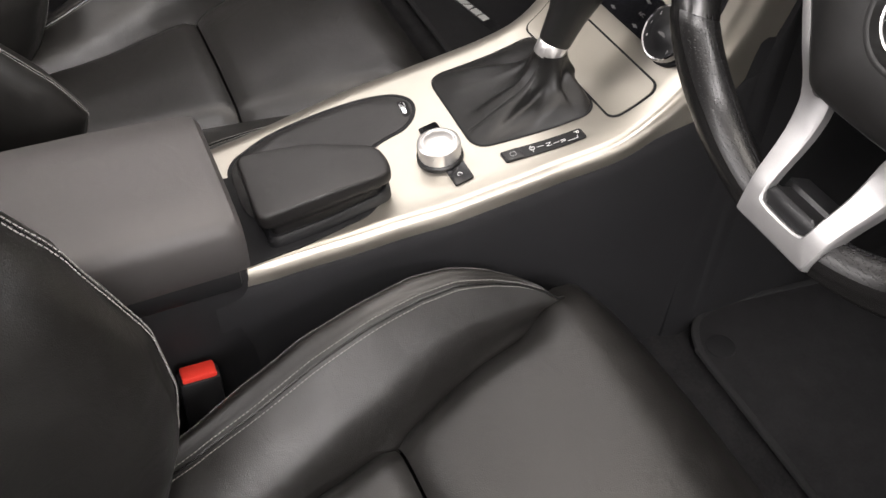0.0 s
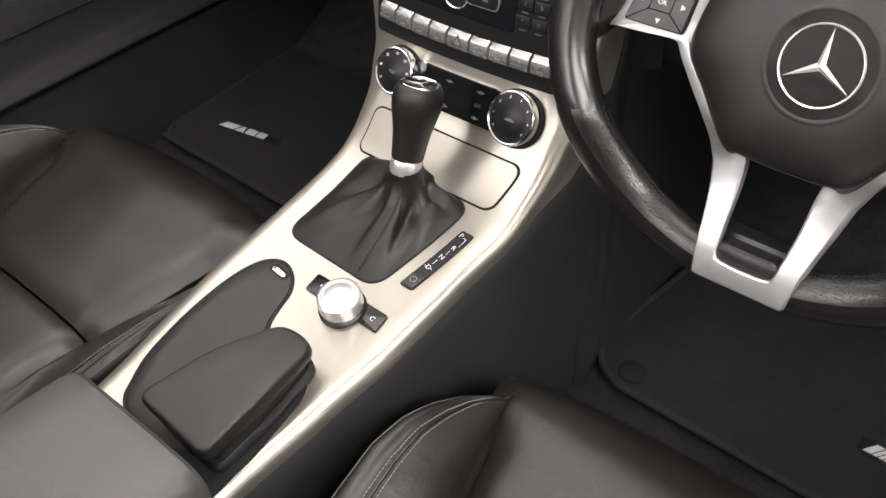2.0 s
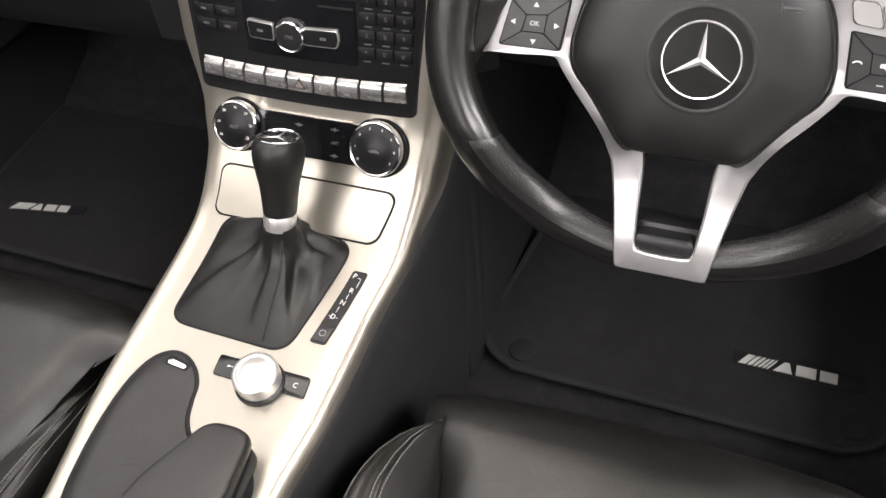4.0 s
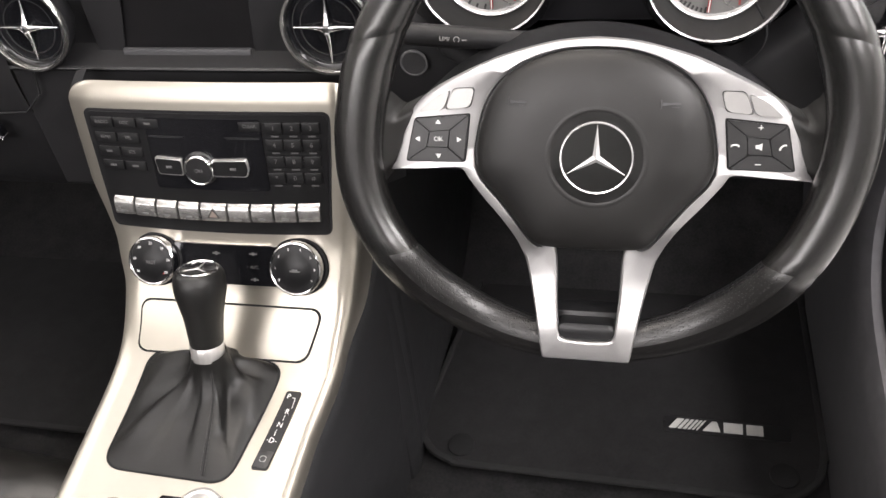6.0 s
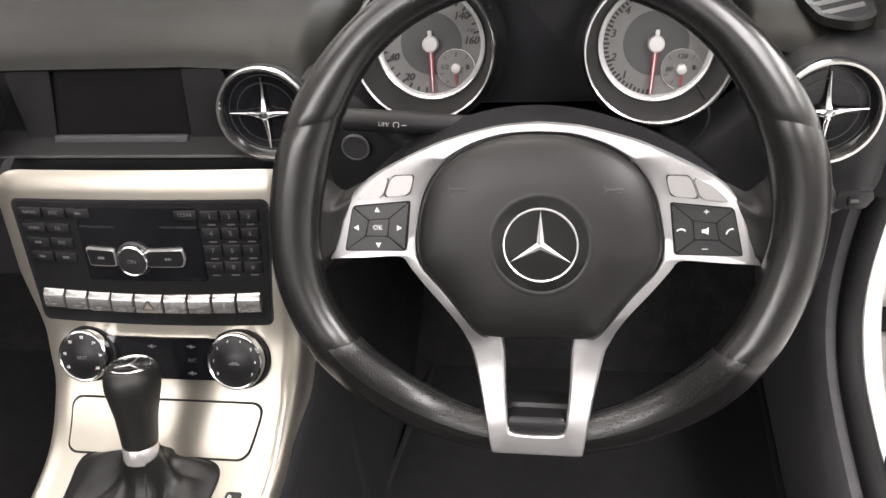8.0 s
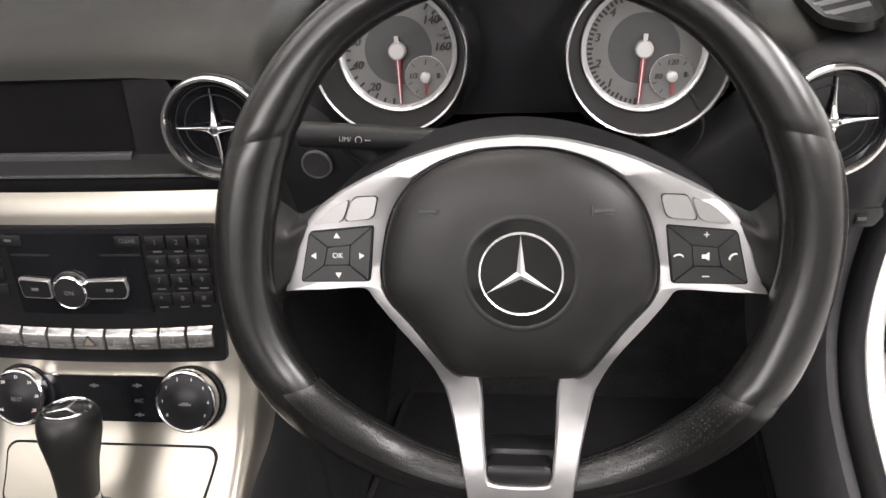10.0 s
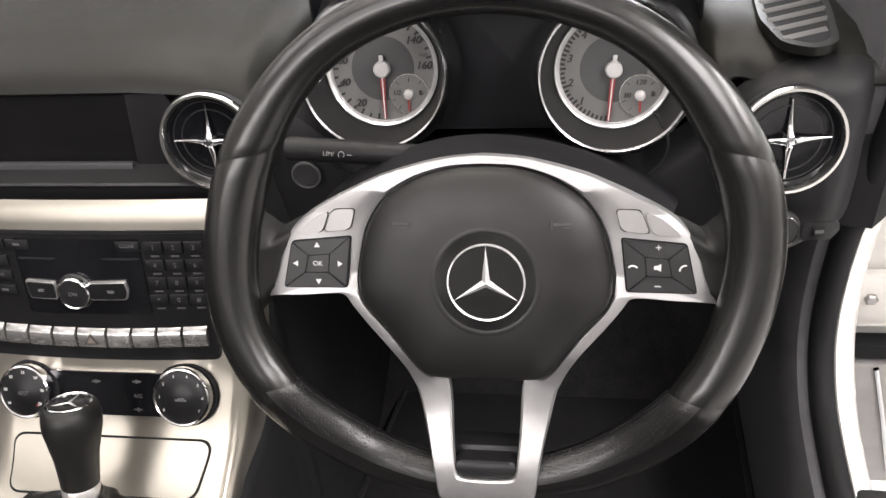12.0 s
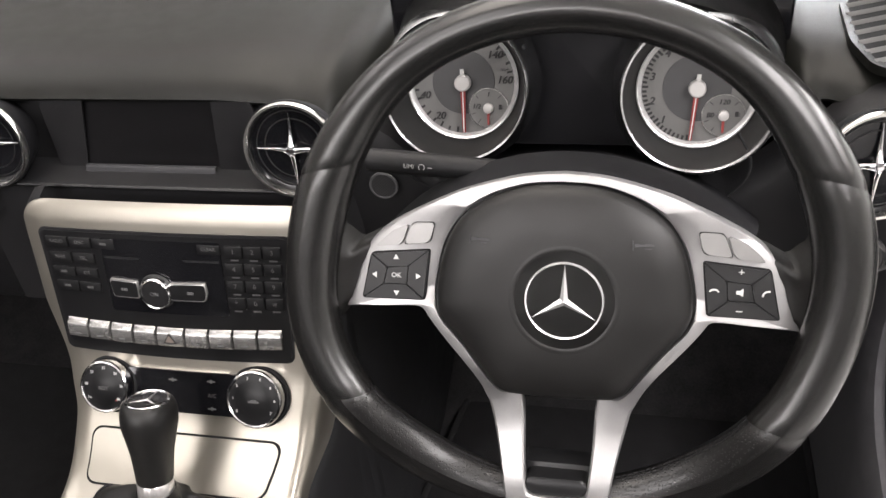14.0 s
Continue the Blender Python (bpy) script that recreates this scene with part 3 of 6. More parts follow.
# gear position strip
strip = thing("gear_indicator", (0.083, -0.06, 0.329), "slim black gear position strip with white letters", "indicator")
part("plate", sheet(0.3240, 0.4045, lambda s: 0.0695 + (s - 0.324) * 0.149, lambda s: 0.0850 + (s - 0.324) * 0.140, -0.001, 0.0012, 18, 4, 0.0025, edge=0.0004), RADIO_BLACK, strip)
part("mode_button", lay(prism(quad_round([(0.0708, 0.3262), (0.0846, 0.3252), (0.0868, 0.3420), (0.0728, 0.3428)], 0.002), 0.0012, 0.0022, 0.0005)), SATIN_BLACK, strip)
for txt, x, s in (("P", 0.0850, 0.3985), ("R", 0.0875, 0.3830), ("N", 0.0842, 0.3690), ("D", 0.0810, 0.3530)):
    part("letter", lay(moved(lettering(txt, 0.0072), pose(x, s, 0.0018, 0, 0, -9))), WHITE_INK, strip)
for x0, s0, x1, s1 in ((0.0885, 0.3975, 0.0918, 0.3970), (0.0918, 0.3970, 0.0908, 0.3868), (0.0862, 0.3792, 0.0856, 0.3735), (0.0828, 0.3645, 0.0818, 0.3580), (0.0765, 0.3535, 0.0782, 0.3533), (0.0842, 0.3526, 0.0858, 0.3524)):
    part("gate_line", lay(tube([(x0, s0, 0.0017), (x1, s1, 0.0017)], 0.0003, 5)), WHITE_INK, strip)
for k in range(4):
    arc = [(0.0788 + 0.0030 * math.cos(a), 0.3342 + 0.0030 * math.sin(a), 0.0026) for a in np.linspace(k * 1.571 + 0.2, k * 1.571 + 1.4, 6)]
    part("mode_mark", lay(tube(arc, 0.0004, 5)), PALE_INK, strip)

# gear lever and its leather boot
gear = thing("gear_lever", (0.012, -0.04, 0.333), "automatic gear lever with black leather knob and pleated boot", "gear lever")
corners = quad_round([(-0.0715, 0.3120), (0.0515, 0.3075), (0.0720, 0.4310), (-0.0680, 0.4345)], 0.020, 8)
corners.append(corners[0])
span = [0.0]
for (u, v), (p, q) in zip(corners, corners[1:]):
    span.append(span[-1] + math.hypot(p - u, q - v))
base = [(float(np.interp(d, span, [c[0] for c in corners])), float(np.interp(d, span, [c[1] for c in corners]))) for d in np.linspace(0, span[-1], 128, endpoint=False)]
part("boot_frame", loft([[on_console(0.0 + u * k, 0.37 + (v - 0.37) * k, h) for u, v in base] for k, h in ((1.022, -0.001), (1.022, 0.0010), (1.004, 0.0016), (0.985, 0.0006))], closed_u=True), DARK_GAP, gear)
top_at, lean = Vector((0.0140, -0.0190, 0.3840)), Vector((0.0, 0.37, 0.93)).normalized()
rows = []
for i in range(33):
    k = i / 32
    row = []
    for j, (u, v) in enumerate(base):
        a = on_console(u, v, 0.001)
        ang = math.atan2(v - 0.372, u)
        b = top_at + lean * 0.0010 + Vector((math.cos(ang) * 0.0168, math.sin(ang) * 0.0160, 0.0))
        p = a.lerp(b, 1 - (1 - k) ** 1.45)
        p.z = a.z + (b.z - a.z) * (0.22 * k + 0.78 * k ** 2.5)
        # the leather bellies up off the frame, lies slack and gathers into the neck
        p.z += 0.013 * math.sin(math.pi * min(1, k * 1.15)) * (1 - k)
        slack = math.sin(math.pi * min(1.0, k * 1.05)) ** 1.3
        pleat = math.sin(ang * 5 + 0.6 + 1.6 * k)
        pleat = math.copysign(abs(pleat) ** 0.55, pleat) * 0.55 + math.sin(ang * 7 + 1.0) * 0.40 * k + math.sin(ang * 2 - 2.6 * k + 0.8) * 0.35
        wob = noise.noise(Vector((u * 22, v * 22, k * 2.2)))
        away = Vector((math.cos(ang), math.sin(ang), 0.55)).normalized()
        row.append(p + away * slack * (0.0074 * pleat + 0.0055 * wob))
    rows.append(row)
part("boot", loft(rows, closed_u=True), BOOT_LEATHER, gear, "soft black leather boot in folds")
at_seam = min(range(len(base)), key=lambda j: (base[j][0] - 0.030) ** 2 + (base[j][1] - 0.309) ** 2)
part("boot_seam", tube(catmull([rows[i][at_seam] + Vector((0.0, -0.0001, 0.0002)) for i in range(1, 31)], 2), 0.0005, 6), DARK_GAP, gear)
for j in (-1, 1):
    stitches([rows[i][at_seam].lerp(rows[i][at_seam + j], 0.55 + 0.35 * i / 32) + Vector((0, -0.0002, 0.0004)) for i in range(1, 31)], BOOT_THREAD, gear, 0.0004, 0.0040, 0.7)
stick = Matrix.Translation(top_at) @ Vector((0, 0, 1)).rotation_difference(lean).to_matrix().to_4x4()
bm = lathe([(0.0150, -0.006), (0.0154, -0.005), (0.0154, 0.0075), (0.0148, 0.0086), (0.013, 0.0086)], 72)
for v in bm.verts:
    if v.co.xy.length > 0.0152:
        v.co.xy *= 1.0 + 0.012 * (1 if round(math.atan2(v.co.y, v.co.x) / math.tau * 72) % 4 < 2 else -1)
part("collar", moved(bm, stick), KNOB_SILVER, gear, "ribbed satin chrome collar")
bm = lathe([(0.0148, 0.0085), (0.0156, 0.0105), (0.0166, 0.022), (0.0182, 0.036), (0.0212, 0.050), (0.0234, 0.060), (0.0240, 0.068), (0.0232, 0.0755), (0.0205, 0.0805), (0.0185, 0.0815)], 40)
for v in bm.verts:
    v.co.y *= 1.06
    v.co.x *= 0.97
part("knob", moved(bm, stick), KNOB_LEATHER, gear, "black leather knob")
cap = stick @ Matrix.Translation((0, -0.0005, 0.0808)) @ pose(0, 0, 0, 4, 0, 0)
part("knob_ring", moved(lathe([(0.0188, -0.001), (0.0186, 0.0014), (0.0172, 0.0022), (0.0162, 0.0014), (0.0160, 0.0)], 40), cap), CHROME, gear)
part("knob_cap", moved(lathe([(0.0162, -0.001), (0.0160, 0.0006), (0.001, 0.0012)], 36), cap), GLOSS_BLACK, gear)


def tri_star(r, w0, w1, core=0.10):
    """A raised three-armed star in the local xy plane."""
    bm = bmesh.new()
    c1 = bm.verts.new((0, 0, w1))
    rim = []
    for k in range(3):
        a = math.pi / 2 + k * math.tau / 3
        rim.append((bm.verts.new((r * math.cos(a), r * math.sin(a), w0)), bm.verts.new((r * core * math.cos(a + math.pi / 3), r * core * math.sin(a + math.pi / 3), w0))))
    ring_v = [v for pair in rim for v in pair]
    low = [bm.verts.new((v.co.x, v.co.y, w0 - 0.001)) for v in ring_v]
    for i in range(6):
        j = (i + 1) % 6
        bm.faces.new((ring_v[i], ring_v[j], c1))
        bm.faces.new((low[i], low[j], ring_v[j], ring_v[i]))
    bm.faces.new(low[::-1])
    return bm


part("cap_star", moved(tri_star(0.0150, 0.0012, 0.0021, 0.11), cap), SILVER, gear, smooth=False)

# ---------------------------------------------------------------- the radio in the console
radio = thing("radio", (0.01, 0.10, 0.45), "black radio with number keys and a row of silver switches", "car radio")
rl = lambda s: lerp_table([(0.563, -0.104), (0.68, -0.105)], s)
rr_ = lambda s: lerp_table([(0.563, 0.116), (0.68, 0.128)], s)
part("surround_gap", sheet(0.5610, 0.6830, lambda s: rl(s) - 0.0024, lambda s: rr_(s) + 0.0024, -0.002, 0.0007, 16, 10, 0.007, edge=0), DARK_GAP, radio)
part("faceplate", sheet(0.5635, 0.6805, rl, rr_, -0.002, 0.0015, 18, 14, 0.006, crown=0.0008), RADIO_BLACK, radio, "black faceplate")
part("display", sheet(0.6075, 0.6765, -0.046, 0.0660, 0.001, 0.0030, 12, 8, 0.003, crown=0.0006), GLOSS_BLACK, radio, "dark glossy display")
part("disc_slot", sheet(0.6580, 0.6600, -0.044, 0.0640, 0.003, 0.0034, 2, 4, edge=0), DARK_GAP, radio)


def key(parent, x0, x1, s0, s1, text="", ink=DIM_INK, size=0.0048, mat=RADIO_BLACK, h=0.0034, name="key"):
    k = part(name, lay(prism(rounded(x0, x1, s0, s1, 0.0008, 2), 0.001, h, 0.0006)), mat, parent)
    if text:
        part("key_letter", lay(moved(lettering(text, size), pose((x0 + x1) / 2, (s0 + s1) / 2 + 0.0005, h + 0.0002))), ink, k)
    return k


for row, (s0, names) in enumerate(((0.6660, ("RADIO", "DISC", "")), (0.6512, ("NAVI", "TEL")), (0.6372, ("", "SYS")), (0.6232, ("", "")))):
    for col, txt in enumerate(names):
        x0 = -0.1000 + col * 0.0232 + row * 0.0004
        key(radio, x0, x0 + 0.0218, s0, s0 + 0.0095, txt, size=0.0044)
        if not txt:
            part("key_mark", lay(moved(bar(-0.003, 0.003, -0.001, 0.001), pose(x0 + 0.0109, s0 + 0.0052, 0.0036))), DIM_INK, radio)
key(radio, 0.0455, 0.0665, 0.6655, 0.6745, "CLEAR", size=0.0044)
for row in range(4):
    for col in range(3):
        txt = ("123", "456", "789", "*0#")[row][col]
        x0, s0 = 0.0700 + col * 0.0172 - row * 0.0012, 0.6630 - row * 0.0160
        k = key(radio, x0, x0 + 0.0160, s0, s0 + 0.0110, txt, size=0.0060)
        part("key_mark", lay(moved(bar(-0.0035, 0.0035, -0.0007, 0.0007), pose(x0 + 0.008, s0 - 0.0022, 0.0018))), DIM_INK, radio)
for side, outline_k in ((-1, [(-0.0400, 0.6230), (-0.0150, 0.6225), (-0.0150, 0.6385), (-0.0415, 0.6400)]), (1, [(0.0150, 0.6225), (0.0475, 0.6228), (0.0500, 0.6300), (0.0490, 0.6398), (0.0150, 0.6385)])):
    u = part("seek_frame", lay(prism(quad_round(outline_k, 0.002), 0.002, 0.0062, 0.0006)), KNOB_SILVER, radio, "satin chrome key frame")
    cx, cy = sum(p[0] for p in outline_k) / len(outline_k), sum(p[1] for p in outline_k) / len(outline_k)
    inner = [(cx + (a - cx) * 0.945, cy - 0.0002 + (b - cy) * 0.86) for a, b in outline_k]
    k = part("seek_key", lay(prism(quad_round(inner, 0.002), 0.005, 0.0068, 0.0005)), RADIO_BLACK, u, smooth=False)
    part("key_mark", lay(moved(joined(bar(-0.003, -0.001, -0.0012, 0.0012), bar(-0.0004, 0.0016, -0.0012, 0.0012), bar(0.0022, 0.0028, -0.0012, 0.0012)), pose(cx, cy, 0.0070))), SLAT_GREY, u)
vol = Matrix.Translation(on_console(0.0025, 0.6295, 0.0)) @ pose(0, 0, 0, 80, 0, 0)
part("volume_collar", moved(lathe([(0.0162, 0.001), (0.0164, 0.004), (0.015, 0.0055)], 40), vol), SATIN_BLACK, radio)
v = part("volume_knob", moved(lathe([(0.0142, 0.003), (0.0148, 0.0065), (0.0146, 0.0092), (0.0136, 0.0104), (0.0124, 0.0098)], 40), vol), CHROME, radio, "chrome-rimmed volume knob")
part("volume_cap", moved(lathe([(0.0125, 0.0088), (0.0123, 0.0098), (0.001, 0.0102)], 36), vol), KEY_PLASTIC, v)
part("key_letter", moved(lettering("ON", 0.0052), vol @ pose(0, 0, 0.0104)), SLAT_GREY, v)
# row of nine silver switches
x = -0.0985
for i in range(9):
    w = 0.0268 if i == 4 else 0.0220
    s0 = 0.5752 + 0.0012 * ((i - 4) / 4) ** 2
    side = [(0.0, 0.001), (0.0, 0.0046), (0.0008, 0.0060), (0.0022, 0.0068), (0.0090, 0.0066), (0.0126, 0.0061), (0.0142, 0.0055), (0.0160, 0.0042), (0.0178, 0.0022), (0.0185, 0.001)]
    rocker = loft([[Vector((x + at, s0 + y, 0.001 + (z - 0.001) * k)) for y, z in side] for at, k in ((0.0004, 0.2), (0.0005, 0.8), (0.0010, 1.0), (w / 2, 1.03), (w - 0.0012, 1.0), (w - 0.0007, 0.8), (w - 0.0006, 0.2))], caps=True)
    bmesh.ops.recalc_face_normals(rocker, faces=rocker.faces)
    sw = part("switch", lay(rocker), SWITCH_SILVER, radio, "silver rocker switch")
    if i == 4:
        tri = [(x + w / 2 - 0.0062, s0 + 0.0045), (x + w / 2 + 0.0062, s0 + 0.0045), (x + w / 2, s0 + 0.0145)]
        part("hazard_triangle", lay(prism(tri, 0.006, 0.0071)), INK, sw)
        part("hazard_inner", lay(prism([(x + w / 2 + (a - x - w / 2) * 0.72, s0 + 0.0078 + (b - s0 - 0.0078) * 0.72) for a, b in tri], 0.0066, 0.0074)), HAZARD, sw)
    else:
        part("key_mark", lay(moved(bar(-0.003, 0.003, -0.0006, 0.0006), pose(x + w / 2, s0 + 0.0046, 0.0070))), SLAT_GREY, sw)
    x += w + 0.00085

# ---------------------------------------------------------------- climate controls
climate = thing("climate_panel", (0.01, 0.066, 0.405), "black climate control bar with two chrome-rimmed dials", "climate control")
part("bar", sheet(0.5060, 0.5475, -0.056, 0.080, -0.002, 0.0022, 12, 12, 0.003), GLOSS_BLACK, climate, "glossy black bar")
part("bar_edge", sheet(0.5478, 0.5490, -0.036, 0.056, -0.001, 0.0026, 2, 8, edge=0), SATIN_CHROME, climate)
for txt, x, s in (("A/C", 0.0385, 0.5255),):
    part("bar_letter", lay(moved(lettering(txt, 0.0052), pose(x, s, 0.0026))), DIM_INK, climate)
for x, s in ((0.000, 0.5385), (0.038, 0.5392), (0.038, 0.5125), (0.000, 0.5125)):
    part("bar_mark", lay(moved(joined(bar(-0.004, 0.004, -0.0007, 0.0007), bar(-0.0008, 0.0008, -0.002, 0.002)), pose(x, s, 0.0024))), DIM_INK, climate)
for cx, r, marks, word in ((-0.0635, 0.0245, ("16", "18", "20", "22", "24", "26", "28"), "REST"), (0.0840, 0.0262, ("0", "1", "2", "3", "4", "5", "6", "7"), "")):
    at = Matrix.Translation(on_console(cx, 0.5285, -0.002)) @ pose(0, 0, 0, 61, 0, 0)
    part("dial_well", moved(lathe([(r + 0.0022, 0.0), (r + 0.0024, 0.005), (r + 0.0005, 0.0062), (r - 0.001, 0.005)], 56), at), DARK_GAP, climate)
    d = part("dial_ring", moved(lathe([(r - 0.0004, 0.003), (r, 0.0146), (r - 0.0006, 0.0166), (r - 0.0018, 0.0174), (r - 0.0028, 0.0168), (r - 0.0032, 0.0156)], 72), at), CHROME, climate, "fluted chrome dial ring")
    me = d.data
    for v in me.vertices:
        q = at.inverted() @ v.co
        if q.z < 0.0160 and q.xy.length > r - 0.001:
            a = math.atan2(q.y, q.x)
            q.xy *= 1 + 0.006 * math.cos(a * 36)
            v.co = at @ q
    face = part("dial_face", moved(lathe([(r - 0.0029, 0.013), (r - 0.0032, 0.0160), (0.0150, 0.0164), (0.0142, 0.0170), (0.001, 0.0173)], 48), at), RADIO_BLACK, d, "black dial face")
    n = len(marks)
    for k, txt in enumerate(marks):
        a = radians(215 - 250 * k / (n - 1))
        part("dial_number", moved(lettering(txt, 0.0036), at @ pose(math.cos(a) * (r - 0.0066), math.sin(a) * (r - 0.0066), 0.0166)), WHITE_INK, d)
    if word:
        part("dial_word", moved(lettering(word, 0.0046), at @ pose(0, -0.001, 0.0174)), DIM_INK, d)
        part("warm_dot", moved(lathe([(0.0009, 0.0), (0.0008, 0.0004)], 10), at @ pose(0.0125, -0.0115, 0.0163)), RED_INK, d)
    else:
        part("dial_mark", moved(joined(bar(-0.005, 0.005, -0.0008, 0.0008), bar(-0.0025, 0.003, 0.0006, 0.0020)), at @ pose(0, -0.002, 0.0174)), DIM_INK, d)

# ---------------------------------------------------------------- the steering wheel
RAKE = 24.0
WHEEL = Matrix.Translation((0.3605, 0, 0.60)) @ Matrix(((1, 0, 0, 0), (0, math.sin(radians(RAKE)), -math.cos(radians(RAKE)), 0),
                                                       (0, math.cos(radians(RAKE)), math.sin(radians(RAKE)), 0), (0, 0, 0, 1)))
wheel = thing("steering_wheel", WHEEL @ Vector((0, 0, -0.03)), "flat-bottomed black leather steering wheel with three silver spokes", "steering wheel")


def on_wheel(bm):
    return moved(bm, WHEEL)


RIM_W = 0.012
RIM_OUT = [(-90, 0.1490), (-70, 0.1528), (-55, 0.1595), (-40, 0.1675), (-24, 0.1748), (-10, 0.1800), (0, 0.1828), (7, 0.1848), (14, 0.1872), (23, 0.1898), (30, 0.1912), (42, 0.1924), (55, 0.1942), (70, 0.1952), (90, 0.1957)]
RIM_IN = [(-90, 0.1215), (-75, 0.1225), (-60, 0.1245), (-50, 0.1275), (-35, 0.1345), (-26, 0.1395), (-13, 0.1450), (-5, 0.1470), (5, 0.1490), (12, 0.1502), (20, 0.1520), (28, 0.1545), (35, 0.1572), (42, 0.1605), (50, 0.1648), (60, 0.1672), (90, 0.1675)]


def rim_edges(a):
    """Outer and inner radius of the rim at an angle, the same on both sides."""
    d = math.degrees(math.asin(max(-1.0, min(1.0, math.sin(a)))))
    smooth = [sum(lerp_table(t, max(-90, min(90, d + k))) for k in (-6, -3, 0, 3, 6)) / 5 for t in (RIM_OUT, RIM_IN)]
    return smooth[0], smooth[1]


# leather joints: angle at the outside, and how far on the inside lies
SLANT = ((24.0, 10.0), (156.0, -10.0), (205.0, 4.0), (335.0, -4.0))


def rim_section(a):
    row = []
    deg = math.degrees(a) % 360
    lean = sum(sl * max(0.0, 1 - abs(deg - at) / 22) for at, sl in SLANT)
    for k in range(28):
        t = k * math.tau / 28
        c, s = math.cos(t), math.sin(t)
        b = a + radians(lean) * (1 - c) / 2
        ro, ri = rim_edges(b)
        half, mid_r = (ro - ri) / 2, (ro + ri) / 2
        wide = math.copysign(abs(c) ** 0.92, c)
        deep = 0.0160 + 0.0010 * max(0.0, math.sin(b))
        # the inner side of the grips rolls back towards the dash
        back = 0.0050 * max(0.0, -c) ** 2 * max(0.0, min(1.0, (half - 0.0165) / 0.003))
        r = mid_r + wide * half
        # the flattened foot of the rim lies a little deeper than the rest
        low = max(0.0, min(1.0, (-0.070 - math.sin(b) * mid_r) / 0.055))
        low = low * low * (3 - 2 * low)
        sink = 0.0245 * low
        high = max(0.0, min(1.0, (math.sin(b) + 0.25) / 0.6))
        aside = -0.0035 + 0.0046 * high * high * (3 - 2 * high) + 0.0012 * high * max(0.0, math.cos(b))
        away = 1 + 0.85 * sink / 0.60
        row.append(Vector((math.cos(b) * r * away + aside, 0.126 + (math.sin(b) * r - 0.126) * away, RIM_W - sink - back + s * (deep - 0.0025 * low))))
    return row


spans = ((24.0, 156.0, RIM_LEATHER, "smooth black leather rim"), (156.0, 205.0, RIM_LEATHER, "black leather thumb grip"),
         (205.0, 335.0, RIM_LEATHER, "smooth black leather lower rim"), (335.0, 384.0, RIM_LEATHER, "black leather thumb grip"))
for a0, a1, mat, lab in spans:
    n = int((a1 - a0) / 2)
    rows = []
    for i in range(n + 1):
        row = rim_section(radians(a0 + (a1 - a0) * i / n))
        e = min(i, n - i)
        if e == 0:
            c = sum(row, Vector()) / len(row)
            row = [c + (p - c) * 0.965 for p in row]
        rows.append(row)
    if a0 == 205.0:
        part("rim_grip", on_wheel(loft([row[7:20] for row in rows])), RIM_HOLES, wheel, "perforated black leather grip")
        part("rim", on_wheel(loft([row[19:] + row[:8] for row in rows])), mat, wheel, lab)
    else:
        part("rim", on_wheel(loft(rows, closed_u=True, caps=True)), mat, wheel, lab)
# thread along the inner side of the lower rim
for a0, a1 in ((204, 258), (282, 336)):
    for off in (5.4, 6.6):
        path = []
        for i in range(60):
            row = rim_section(radians(a0 + (a1 - a0) * i / 59))
            c = sum(row, Vector()) / len(row)
            t = 14 - (off - 4.0) * 0.72
            lo = row[int(t)].lerp(row[int(t) + 1], t - int(t))
            path.append(WHEEL @ (c + (lo - c) * 1.02))
        stitches(path, DARK_GAP, wheel, 0.0005, 0.0042, 0.7)

AIR = [(0, 0.0765), (0.022, 0.0750), (0.042, 0.0690), (0.058, 0.0600), (0.069, 0.0490), (0.0765, 0.0340), (0.0815, 0.0150), (0.0830, -0.0020), (0.0815, -0.0110), (0.0770, -0.0190), (0.064, -0.0340), (0.050, -0.0520), (0.043, -0.0610), (0.036, -0.0650), (0.027, -0.0660), (0.012, -0.0668)]
AIR_LINE = AIR + [(-u, v) for u, v in AIR[:0:-1]]
AIR_LINE = [(p.x, p.y) for p in catmull([(u, v, 0) for u, v in AIR_LINE], 3, True)]


def dome(line, levels):
    cu, cv = 0.0, 0.006
    return loft([[Vector((cu + (u - cu) * k, cv + (v - cv) * k, w)) for u, v in line] for k, w in levels], closed_u=True, caps=True)


part("hub_back", on_wheel(dome(AIR_LINE, [(0.80, -0.050), (0.95, -0.028), (1.02, -0.012), (1.02, -0.004)])), SATIN_BLACK, wheel)
bm = dome(AIR_LINE, [(0.99, -0.006), (0.99, 0.002), (0.985, 0.005), (0.965, 0.0075), (0.92, 0.0098), (0.84, 0.0122), (0.74, 0.0140), (0.62, 0.0152), (0.52, 0.0158)])
part("airbag_cover", on_wheel(bm), AIRBAG, wheel, "matt black airbag cover")
part("emblem_well", on_wheel(moved(lathe([(0.0372, 0.0158), (0.0356, 0.0161), (0.0340, 0.0160), (0.0305, 0.0150), (0.0278, 0.0142), (0.020, 0.0140)], 56), pose(0.0030, 0.0032, 0) @ Matrix.Diagonal((0.95, 0.95, 1.0, 1.0)))), AIRBAG, wheel)
emb = part("emblem_disc", on_wheel(moved(lathe([(0.0262, 0.0130), (0.0258, 0.0150), (0.001, 0.0152)], 48), pose(0.0030, 0.0032, 0) @ Matrix.Diagonal((0.95, 0.95, 1.0, 1.0)))), GLOSS_BLACK, wheel, "glossy black emblem disc")
